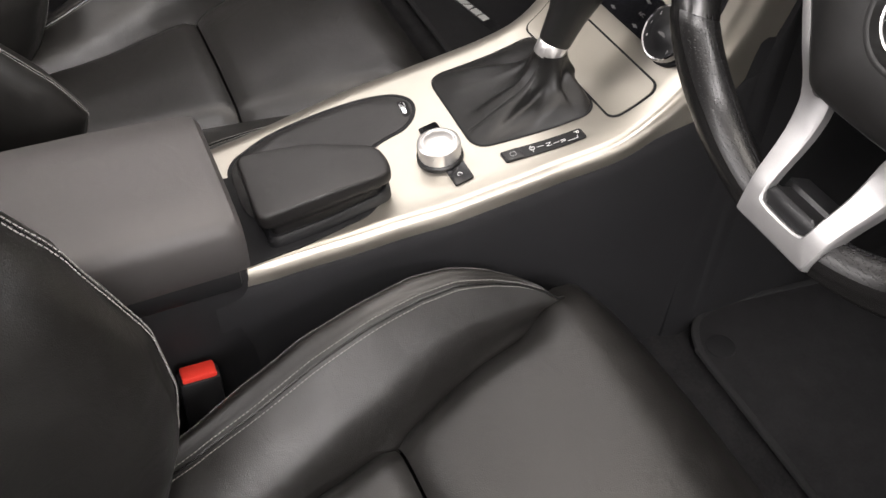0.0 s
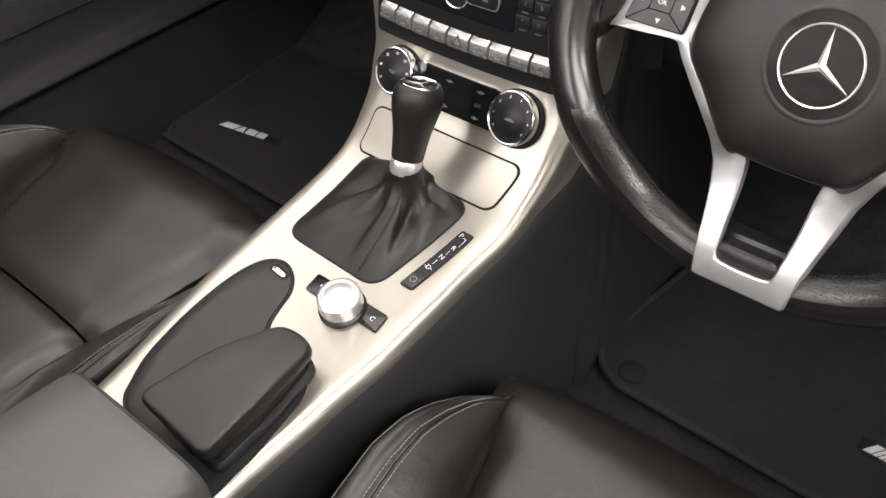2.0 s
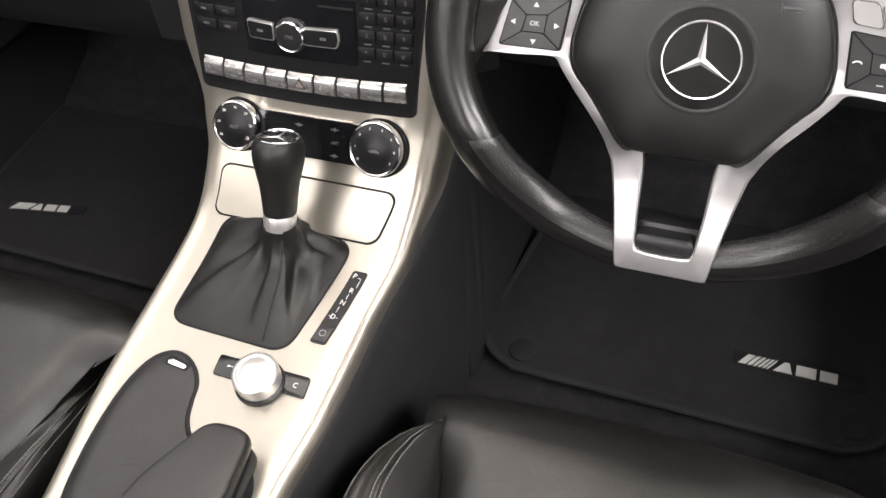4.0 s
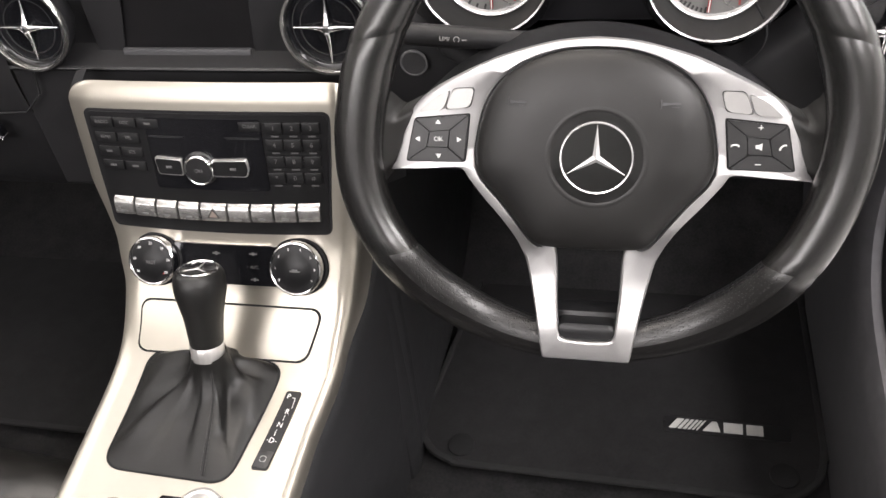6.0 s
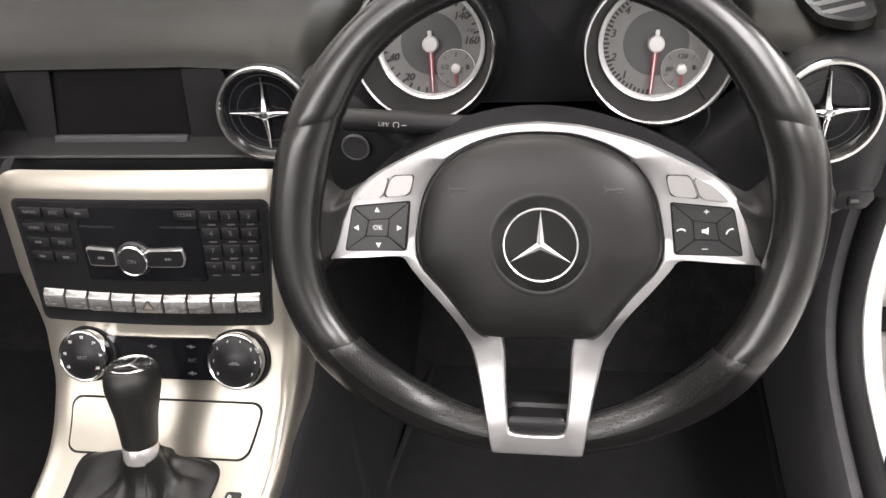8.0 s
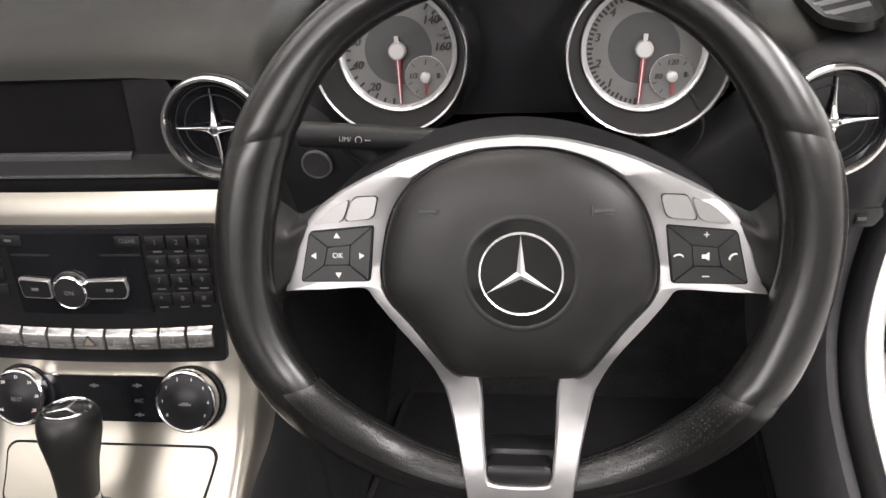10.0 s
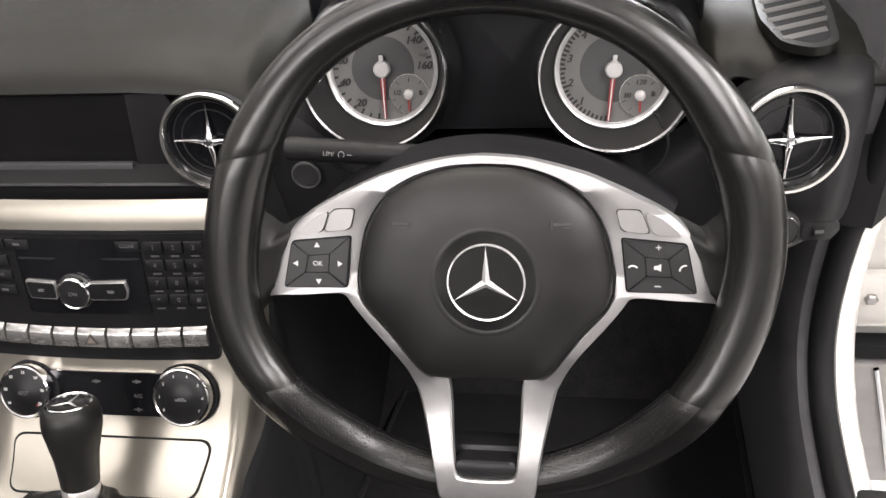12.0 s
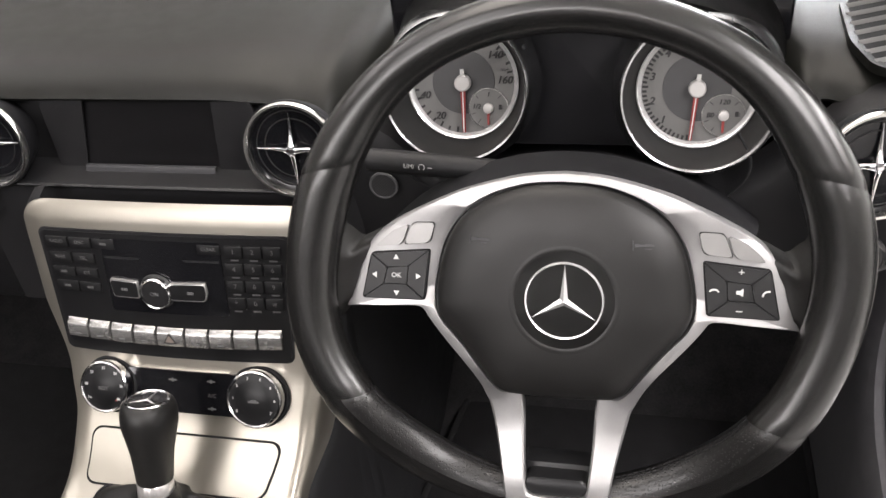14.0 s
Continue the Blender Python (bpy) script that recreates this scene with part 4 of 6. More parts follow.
part("emblem_ring", on_wheel(moved(lathe([(0.0266, 0.0140), (0.0265, 0.0166), (0.0259, 0.0176), (0.0251, 0.0170), (0.0249, 0.0150)], 56, False), pose(0.0030, 0.0032, 0) @ Matrix.Diagonal((0.95, 0.95, 1.0, 1.0)))), STAR_METAL, emb)
part("emblem_star", on_wheel(moved(tri_star(0.0248, 0.0160, 0.0192, 0.125), pose(0.0030, 0.0032, 0) @ Matrix.Diagonal((0.95, 0.95, 1.0, 1.0)))), STAR_METAL, emb, "chrome three-pointed star", smooth=False)
# embossed horn signs
for sgn in (-1, 1):
    horn = joined(prism([(-0.006, -0.0012), (-0.002, -0.0006), (0.006, -0.0006), (0.006, 0.0006), (-0.002, 0.0006), (-0.006, 0.0012)], 0, 0.0004), bar(-0.0072, -0.0066, -0.0030, 0.0030), bar(0.0005, 0.0045, -0.0024, -0.0018), bar(0.0005, 0.0045, 0.0004, 0.0010))
    part("horn_sign", on_wheel(moved(horn, pose(sgn * 0.051, 0.0405, 0.0130) @ pose(0, 0, 0.0016, -14, sgn * 10, 0))), TRIM_GREY, wheel)

# silver spoke frame: arch, two wings, two legs and the foot
WING = [(0.0, 0.0826), (-0.028, 0.0800), (-0.061, 0.0715), (-0.080, 0.0640), (-0.098, 0.0555), (-0.1135, 0.0470), (-0.1250, 0.0380), (-0.1335, 0.0270), (-0.1395, 0.0120), (-0.1468, -0.0100), (-0.1480, -0.0135),
        (-0.1445, -0.0132), (-0.1250, -0.0118), (-0.1020, -0.0095), (-0.0935, -0.0105), (-0.0885, -0.0172), (-0.0775, -0.0312), (-0.0640, -0.0468), (-0.0545, -0.0595), (-0.0495, -0.0690), (-0.0458, -0.0790), (-0.0392, -0.1120), (-0.0345, -0.1440), (-0.0330, -0.1520), (-0.0322, -0.1540), (-0.0290, -0.1545),
        (-0.0150, -0.1545), (0.0, -0.1545)]
INNER = [(0.0, 0.0768), (-0.022, 0.0755), (-0.042, 0.0695), (-0.058, 0.0605), (-0.063, 0.0560), (-0.068, 0.0500), (-0.0725, 0.0430), (-0.0765, 0.0345), (-0.0795, 0.0240), (-0.0822, 0.0095), (-0.0828, 0.0060),
         (-0.0831, 0.0035), (-0.0835, -0.0020), (-0.0830, -0.0075), (-0.0815, -0.0115), (-0.0775, -0.0190), (-0.0640, -0.0340), (-0.0505, -0.0520), (-0.0430, -0.0612), (-0.0360, -0.0655), (-0.0245, -0.0665), (-0.0222, -0.1080), (-0.0208, -0.1270), (-0.0204, -0.1310), (-0.0198, -0.1335), (-0.0180, -0.1365),
         (-0.0120, -0.1380), (0.0, -0.1385)]


def band(outer, inner, lift):
    """A crowned band between two edges; lift: (share across, height) rows."""
    rows = []
    for (a, b), (c, d) in zip(outer, inner):
        rows.append([Vector((a + (c - a) * k, b + (d - b) * k, w)) for k, w in lift])
    return rows


def fine(line, n=4):
    return [(p.x, p.y) for p in catmull([(u, v, 0) for u, v in line], n)]


for sgn in (1, -1):
    wo, wi = fine([(sgn * u, v) for u, v in WING]), fine([(sgn * u, v) for u, v in INNER])
    rows = band(wo, wi, ((-0.02, -0.010), (0.0, -0.003), (0.02, 0.0005), (0.09, 0.0022), (0.5, 0.0034), (0.90, 0.0036), (0.975, 0.0024), (1.0, -0.004)))
    for (u, v), row in zip(wo, rows):
        drop = max(0.0, abs(u) - 0.085) * 0.07
        for p in row:
            k, q = max(0.0, min(1.0, (-0.045 - p.y) / 0.025)), max(0.0, min(1.0, (-0.085 - p.y) / 0.050))
            rise = 0.0105 * q * q * (3 - 2 * q) - 0.0080 * k * k * (3 - 2 * k)
            p.z += rise - drop
            p.x, p.y = p.x * (1 - rise / 0.60), p.y + (0.126 - p.y) * rise / 0.60
    part("spoke_frame", on_wheel(loft(rows)), SILVER, wheel, "satin silver spoke frame")
    # black pad with five keys
    pad = [(sgn * u, v) for u, v in ((-0.1345, -0.0055), (-0.0905, -0.0050), (-0.0868, 0.0300), (-0.1275, 0.0262))]
    if sgn < 0:
        pad = pad[::-1]
    c = Vector((sum(p[0] for p in pad) / 4, sum(p[1] for p in pad) / 4))
    pd = part("key_pad", on_wheel(prism(quad_round(pad, 0.0022), -0.003, 0.0024, 0.0005)), DARK_GAP, wheel, "black multifunction key pad")
    P = [Vector(p) for p in pad]
    inn = [c + (p - c) * Vector((0.36, 0.36)).x for p in P]
    keys = [[c + (p - c) * 0.36 for p in P]]
    for i in range(4):
        j = (i + 1) % 4
        a, b, d, e = P[i], P[j], inn[j], inn[i]
        m = (a + b + d + e) / 4
        keys.append([m + (q - m) * 0.955 for q in (a + (c - a) * 0.03, b + (c - b) * 0.03, d, e)])
    for q in keys:
        area = sum(q[i].x * q[(i + 1) % 4].y - q[(i + 1) % 4].x * q[i].y for i in range(4))
        line = [(p.x, p.y) for p in (q if area > 0 else q[::-1])]
        part("key", on_wheel(prism(quad_round(line, 0.0010, 3), 0.001, 0.0034, 0.0004, 1)), KEY_PLASTIC, pd, smooth=False)
    W = 0.0036
    if sgn > 0:
        part("key_letter", on_wheel(moved(lettering("OK", 0.0047), pose(c.x, c.y, W))), WHITE_INK, pd)
        for du, dv, rot in ((0, 0.0125, 0), (0, -0.0120, 180), (-0.0150, 0, 90), (0.0150, 0, -90)):
            part("arrow", on_wheel(moved(prism([(-0.0020, -0.0014), (0.0020, -0.0014), (0, 0.0020)], 0, 0.0003), pose(c.x + du, c.y + dv, W, 0, 0, rot))), WHITE_INK, pd)
    else:
        part("key_letter", on_wheel(moved(lettering("+", 0.0070), pose(c.x, c.y + 0.0125, W))), WHITE_INK, pd)
        part("key_letter", on_wheel(moved(bar(-0.002, 0.002, -0.0003, 0.0003), pose(c.x, c.y - 0.0120, W))), WHITE_INK, pd)
        part("mute_mark", on_wheel(moved(joined(bar(-0.0024, -0.0006, -0.0012, 0.0012), prism([(-0.0006, -0.0010), (0.0018, -0.0026), (0.0018, 0.0026), (-0.0006, 0.0010)], 0, 0.0003)), pose(c.x, c.y, W))), WHITE_INK, pd)
        for du, rot in ((-0.0155, 0), (0.0155, 40)):
            arc = [(0.0026 * math.cos(a), 0.0016 * math.sin(a), 0) for a in np.linspace(0.1, 3.0, 8)]
            part("phone_mark", on_wheel(moved(tube(arc, 0.0006, 5), pose(c.x + du, c.y - 0.0006, W, 0, 0, rot))), WHITE_INK, pd)
    # two bright keys above the pad, the outer one flush with the wing
    for q in ([(-0.1245, 0.0305), (-0.1060, 0.0325), (-0.1010, 0.0465), (-0.1130, 0.0410)], [(-0.1045, 0.0328), (-0.0870, 0.0345), (-0.0835, 0.0480), (-0.0985, 0.0475)]):
        line = [(sgn * u, v) for u, v in q]
        line = line if sgn > 0 else line[::-1]
        cc = (sum(p[0] for p in line) / 4, sum(p[1] for p in line) / 4)
        grow = 1.045 if abs(cc[0]) < 0.10 else 1.012
        big = [(cc[0] + (u - cc[0]) * grow, cc[1] + (v - cc[1]) * (2 * grow - 1) ** 0.6) for u, v in line]
        g = part("key_joint", on_wheel(prism(quad_round(big, 0.003), -0.002, 0.0031 - 0.0004, 0.0002)), DARK_GAP if grow > 1.02 else SLAT_GREY, wheel)
        part("silver_key", on_wheel(prism(quad_round(line, 0.003), -0.001, 0.0036, 0.0005, 1)), KEY_SILVER, g, smooth=False)
    # leather saddle between wing and rim
    rows = []
    for i in range(21):
        q = i / 20
        row = []
        for j in range(15):
            k = j / 14
            v = lerp_table([(0, 0.0440), (0.30, 0.0345), (0.62, 0.0430), (1.0, 0.0700)], k) * (1 - q) - (0.0125 + 0.030 * k) * q
            wing_u = lerp_table([(-0.0140, 0.1450), (0.012, 0.1370), (0.027, 0.1305), (0.038, 0.1220), (0.047, 0.1105)], v)
            u = wing_u + (math.sqrt(0.1700 ** 2 - v * v) - wing_u) * k
            w = -0.0020 + 0.0255 * k ** 1.6 + 0.0012 * math.exp(-((k - 0.55) / 0.25) ** 2 - ((v - 0.020) / 0.012) ** 2)
            w -= 0.016 * max(0.0, 1 - q / 0.26) ** 2 + 0.014 * max(0.0, (q - 0.86) / 0.14) ** 2
            row.append(Vector((sgn * -u, v, w)))
        rows.append(row)
    bm = loft(rows)
    bmesh.ops.recalc_face_normals(bm, faces=bm.faces)
    part("thumb_web", on_wheel(bm), WEB_LEATHER, wheel, "leather-covered thumb rest")

part("foot_slot", on_wheel(prism(quad_round([(-0.0208, -0.1362), (0.0208, -0.1362), (0.0211, -0.1240), (-0.0211, -0.1240)], 0.005), -0.022, 0.0030, 0.003)), SATIN_BLACK, wheel, "black insert in the lower spoke")
part("lower_spoke_back", on_wheel(prism([(-0.026, -0.152), (0.026, -0.152), (0.024, -0.120), (-0.024, -0.120)], -0.036, -0.014, 0.003)), SATIN_BLACK, wheel)
part("column", on_wheel(moved(lathe([(0.045, -0.16), (0.045, -0.045), (0.04, -0.04)], 32), pose(0, -0.005, 0))), SATIN_BLACK, wheel)

# ---------------------------------------------------------------- the dashboard
dash = thing("dashboard", (0.0, 0.35, 0.45), "dark grey dashboard with padded top and round air vents", "dashboard")


def lip_y(x):
    return lerp_table([(0.120, 0.186), (0.146, 0.203), (0.165, 0.232), (0.185, 0.275), (0.200, 0.330), (0.215, 0.386), (0.465, 0.386), (0.480, 0.310), (0.495, 0.272), (0.510, 0.243), (0.530, 0.213), (0.565, 0.193), (0.62, 0.186)], x)


rows = []
for x in list(np.linspace(-0.80, 0.10, 20)) + list(np.linspace(0.105, 0.67, 140)):
    y0 = lip_y(x)
    end = max(0.0, x - 0.60) * 0.6
    f = max(0.0, min(1.0, (x - 0.56) / 0.04))
    g = max(0.0, min(1.0, (x - 0.095) / 0.06, (0.545 - x) / 0.045))
    g = g * g * (3 - 2 * g)
    y0 -= 0.035 * g
    mid = max(0.0, min(1.0, (0.125 - x) / 0.05))
    y0 -= 0.011 * mid
    deep_lip = [(0.022, 0.612), (0.004, 0.615), (0.0, 0.622), (0.010, 0.638), (0.030, 0.655), (0.056, 0.667), (0.088, 0.6745)]
    soft_lip = [(0.022, 0.640), (0.004, 0.641), (0.0, 0.645), (0.004, 0.6525), (0.014, 0.6605), (0.034, 0.6690), (0.064, 0.6760)]
    wide_lip = [(0.022, 0.640), (0.004, 0.642), (0.0, 0.646), (0.002, 0.653), (0.008, 0.660), (0.022, 0.668), (0.046, 0.6740)]
    row = [Vector((x, y0 + a + (c - a) * f, b + (d - b) * f)) for (a, b), (c, d) in zip(soft_lip, wide_lip)]
    row = [p.lerp(Vector((x, y0 + a, b)), g) + Vector((0, 0, 0.010 * mid)) for p, (a, b) in zip(row, deep_lip)]
    for k in range(1, 12):
        y = y0 + 0.070 + 0.022 * g + (0.95 - y0) * k / 11
        row.append(Vector((x, y, 0.6760 + 0.010 * mid + 0.018 * math.sin(min(1, (y - y0) / 0.55) * math.pi / 2) - end)))
    rows.append(row)
part("top_pad", loft(rows), DASH_VINYL, dash, "soft grained dash top")

# centre fascia with a sunk screen
fas = []
for x in (-0.205, -0.17, -0.14, -0.115, -0.10, 0.058, 0.075, 0.10, 0.125, 0.140, 0.152, 0.165):
    b = max(0.0, min(1.0, (x - 0.125) / 0.04))
    back = lip_y(x) - 0.186
    fas.append([Vector((x, 0.200 + back, 0.660)), Vector((x, 0.192 + back, 0.650)), Vector((x, 0.187, 0.625)), Vector((x, 0.184, 0.590)), Vector((x, 0.178, 0.5855)), Vector((x, 0.150 + 0.03 * b, 0.5835)), Vector((x, 0.1485 + 0.03 * b, 0.581)), Vector((x, 0.152 + 0.027 * b, 0.5775)),
                Vector((x, 0.152 + 0.026 * b, 0.560)), Vector((x, 0.156 + 0.03 * b, 0.44))])
part("centre_fascia", loft(fas), FASCIA, dash, "dark plastic centre fascia")
screen_line = [(0.0465, 0.6600), (-0.0775, 0.6600), (-0.0945, 0.5820), (0.0390, 0.5820)]
bez = part("screen_bezel", moved(ring_prism(rounded(-0.122, 0.084, 0.5795, 0.6540, 0.010), quad_round([(u, min(v, 0.6535)) for u, v in screen_line], 0.002), 0, 0.0016, 0.0006), Matrix(((1, 0, 0, 0), (0, 0, -1, 0.1795), (0, 1, 0, 0), (0, 0, 0, 1)))), FASCIA, dash, "flat dark screen surround")
bm = bmesh.new()
vs = [bm.verts.new((u, 0.1795 if v < 0.60 else 0.1835, min(v, 0.6560))) for u, v in screen_line]
bm.faces.new(vs)
bmesh.ops.solidify(bm, geom=list(bm.faces), thickness=0.004)
part("screen", bm, SCREEN, dash, "black switched-off display")
part("screen_ledge", moved(prism([(-0.0925, 0.0), (0.0375, 0.0), (0.0380, 0.0065), (-0.0920, 0.0065)], 0, 0.004, 0.001), Matrix(((1, 0, 0, 0), (0, 0.3, -1, 0.1735), (0, 1, 0, 0.5835), (0, 0, 0, 1)))), TRIM_GREY, dash)
part("fascia_line", tube([(-0.20, 0.1480, 0.5825), (0.0, 0.1475, 0.5825), (0.125, 0.1480, 0.5825), (0.165, 0.178, 0.5825)], 0.0016, 8), SATIN_BLACK, dash)

# passenger side fascia with glove box
fas = []
for i in range(14):
    x = -0.80 + 0.595 * i / 13
    b = 0.004 * math.sin(i / 13 * math.pi)
    fas.append([Vector((x, 0.192, 0.664)), Vector((x, 0.180 - b, 0.650)), Vector((x, 0.152 - b, 0.62)), Vector((x, 0.148 - b, 0.575)), Vector((x, 0.150 - b, 0.545)), Vector((x, 0.158, 0.50)), Vector((x, 0.175, 0.44)), Vector((x, 0.21, 0.395)), Vector((x, 0.30, 0.375)), Vector((x, 0.55, 0.38))])
part("passenger_fascia", loft(fas), FASCIA, dash, "dark plastic glove box face")
part("glovebox_joint", tube([(-0.178, 0.1465, 0.585), (-0.182, 0.146, 0.555), (-0.205, 0.145, 0.534), (-0.30, 0.142, 0.531), (-0.55, 0.140, 0.531), (-0.78, 0.144, 0.532)], 0.0013, 6), DARK_GAP, dash)
hand = part("glovebox_handle", moved(prism(rounded(-0.055, 0.055, -0.008, 0.008, 0.005), 0, 0.008, 0.002), Matrix.Translation((-0.295, 0.146, 0.514)) @ pose(0, 0, 0, 97, 0, 0)), GLOSS_BLACK, dash, "black glove box catch")
part("handle_edge", moved(prism(rounded(-0.054, 0.054, -0.0095, -0.0065, 0.001), 0, 0.010, 0.001), Matrix.Translation((-0.295, 0.146, 0.514)) @ pose(0, 0, 0, 97, 0, 0)), CHROME, hand)

# driver side fascia: round the wheel and out to the door
fas = []
for x, f in [(0.150 + 0.490 * q / 60, lerp_table([(0.52, 0.0), (0.56, 0.55), (0.59, 0.95), (0.62, 1.0), (0.634, 1.0), (0.640, 0.6)], 0.150 + 0.490 * q / 60)) for q in range(61)]:
    top = lerp_table([(0.165, 0.642), (0.190, 0.630), (0.225, 0.600), (0.250, 0.570), (0.470, 0.570), (0.495, 0.590), (0.530, 0.620), (0.560, 0.648), (0.585, 0.660)], x)
    y1 = 0.176 - 0.014 * f + max(0, x - 0.62) * 1.2
    bot = 0.44 + 0.05 * f + max(0, x - 0.585) * 0.6
    if x < 0.215:
        y2 = max(y1 + 0.02, lip_y(x))
        head = [Vector((x, y2 + 0.014, 0.655)), Vector((x, y2 + 0.004, 0.648))]
    else:
        head = [Vector((x, y1 + 0.035, top + 0.004)), Vector((x, y1 + 0.016, top + 0.001))]
    fas.append(head + [ Vector((x, y1 + 0.006, top - 0.004)), Vector((x, y1 + 0.001, top - 0.014)), Vector((x, y1, 0.562)), Vector((x, y1 + 0.004, 0.53)), Vector((x, y1 + 0.014, bot + 0.012)), Vector((x, y1 + 0.024, bot)), Vector((x, y1 + 0.08, bot - 0.01)), Vector((x, 0.45, bot))])
part("driver_fascia", loft(fas), FASCIA, dash, "dark plastic fascia under the instruments")
part("fascia_joint", tube(catmull([(0.476, 0.158, 0.640), (0.487, 0.1595, 0.618), (0.486, 0.1625, 0.598), (0.474, 0.166, 0.580)], 5), 0.0012, 6), DARK_GAP, dash)
part("fascia_joint", tube(catmull([(0.218, 0.1705, 0.612), (0.214, 0.1715, 0.598), (0.220, 0.1715, 0.585), (0.234, 0.1715, 0.575)], 5), 0.0012, 6), DARK_GAP, dash)
sp = part("speaker_ring", moved(lathe([(0.0128, 0.0), (0.0126, 0.0018), (0.0112, 0.0022), (0.0108, 0.0012)], 32, False), Matrix.Translation((0.1925, 0.1712, 0.5780)) @ pose(0, 0, 0, 88, 0, 0)), MESH_GREY, dash)
part("speaker_back", moved(lathe([(0.0108, 0.0), (0.0106, 0.0008)], 28), Matrix.Translation((0.1925, 0.1712, 0.5780)) @ pose(0, 0, 0, 88, 0, 0)), DARK_GAP, sp)
mesh_bits = []
for i in range(-5, 6):
    w = math.sqrt(max(0, 0.0105 ** 2 - (i * 0.0019) ** 2))
    mesh_bits.append(bar(-w, w, i * 0.0019 - 0.0004, i * 0.0019 + 0.0004, 0.0006, 0.0018))
    mesh_bits.append(bar(i * 0.0019 - 0.0004, i * 0.0019 + 0.0004, -w, w, 0.0006, 0.0017))
part("speaker_mesh", moved(joined(*mesh_bits), Matrix.Translation((0.1925, 0.1712, 0.5780)) @ pose(0, 0, 0, 88, 0, 0) @ pose(0, 0, 0, 0, 0, 40)), DIAL_DARK, sp)

# round air vents
def air_vent(cx, cy, cz, turn=0.0, tilt=82.0, r=0.0405):
    at = Matrix.Translation((cx, cy, cz)) @ pose(0, 0, 0, tilt, 0, turn)
    v = thing("air_vent", (cx, cy, cz), "round air vent with a chrome ring and four-pointed chrome cross", "air vent", "dashboard vents")
    part("housing", moved(lathe([(r - 0.010, -0.034), (r - 0.003, -0.018), (r + 0.0016, -0.006), (r + 0.0022, -0.0015), (r, -0.001)], 64, False), at), SHROUD, v, "black vent housing")
    part("bowl", moved(lathe([(r - 0.001, 0.0), (r - 0.003, -0.0035), (r - 0.006, -0.0052), (0.012, -0.0058), (0.001, -0.0058)], 48, False), at), GLOSS_BLACK, v, "dark bowl")
    part("ring", moved(lathe([(r + 0.0012, -0.004), (r + 0.0014, 0.002), (r + 0.0004, 0.0036), (r - 0.0016, 0.0036), (r - 0.0026, 0.0014), (r - 0.0028, -0.005)], 72, False), at), SATIN_CHROME, v, "chrome ring")
    part("inner_ring", moved(lathe([(0.0332, -0.0056), (0.0330, -0.0049), (0.0324, -0.0049), (0.0322, -0.0056)], 48, False), at), SATIN_BLACK, v)
    part("inner_ring", moved(lathe([(0.0262, -0.0058), (0.0260, -0.0050), (0.0252, -0.0050), (0.0250, -0.0058)], 48, False), at), SATIN_BLACK, v)
    for k in range(4):
        a = k * math.pi / 2 + math.pi / 2
        long = r - 0.009
        path = [(0.003 * math.cos(a), 0.003 * math.sin(a), 0.0005), (0.012 * math.cos(a), 0.012 * math.sin(a), -0.0020), (0.025 * math.cos(a), 0.025 * math.sin(a), -0.0030), (long * math.cos(a), long * math.sin(a), -0.0032)]
        part("cross_arm", moved(tube(catmull(path, 4), lambda t: 0.0030 * (1 - t) ** 2.0 + 0.0006, 10, flat=0.8), at), CHROME, v)
    part("hub", moved(lathe([(0.0046, -0.005), (0.0044, 0.0), (0.0030, 0.0022), (0.0005, 0.0028)], 24), at), CHROME, v)
    return v


air_vent(0.1245, 0.150, 0.6220)
air_vent(0.5745, 0.1505, 0.6180, 6.0)
air_vent(-0.1690, 0.150, 0.6225)

# demister outlet in the dash top
dem = thing("demister_vent", (0.605, 0.30, 0.70), "black slatted demister outlet in the dash top", "air vent")
DM = Matrix.Translation((0.588, 0.252, 0.6795)) @ pose(0, 0, 0, 3, 0, 0)
outer = quad_round([(-0.020, -0.060), (0.004, -0.071), (0.021, -0.060), (0.027, 0.003), (0.024, 0.060), (0.012, 0.093), (-0.013, 0.093), (-0.028, 0.055), (-0.030, -0.016)], 0.010)
inner = [((u + 0.001) * 0.80 - 0.001, 0.010 + (v - 0.010) * 0.91) for u, v in outer]
part("frame", moved(ring_prism(outer, inner, -0.006, 0.0012, 0.0008), DM), DASH_VINYL, dem, "moulded grey frame")
part("duct", moved(prism(inner, -0.006, 0.0004), DM), DARK_GAP, dem)
for i in range(8):
    y = -0.046 + i * 0.0170
    half = lerp_table([(-0.05, 0.018), (-0.02, 0.0255), (0.04, 0.0265), (0.08, 0.020)], y)
    part("slat", moved(box(-half, half, -0.0026, 0.0026, -0.0006, 0.0006, 0.0004), DM @ pose(-0.001, y, 0.0008) @ pose(0, 0, 0, 0, 0, 24) @ pose(0, 0, 0, 28, 0, 0)), SLAT_GREY, dem)

# light switch and slider by the door
lamp = thing("light_switch", (0.583, 0.147, 0.542), "round light switch with a chrome edge", "switch")
LS = Matrix.Translation((0.5755, 0.151, 0.5400)) @ pose(0, 0, 0, 86, 0, 4)
part("collar", moved(lathe([(0.0175, 0), (0.0172, 0.004), (0.015, 0.005), (0.0142, 0.0068), (0.001, 0.0072)], 36), LS), SATIN_BLACK, lamp)
part("edge_ring", moved(lathe([(0.0150, 0.004), (0.0150, 0.0072), (0.0147, 0.0076), (0.0144, 0.0072)], 36, False), LS), SATIN_CHROME, lamp)
slide = thing("slider_panel", (0.606, 0.146, 0.540), "small recessed slider beside the light switch", "switch")
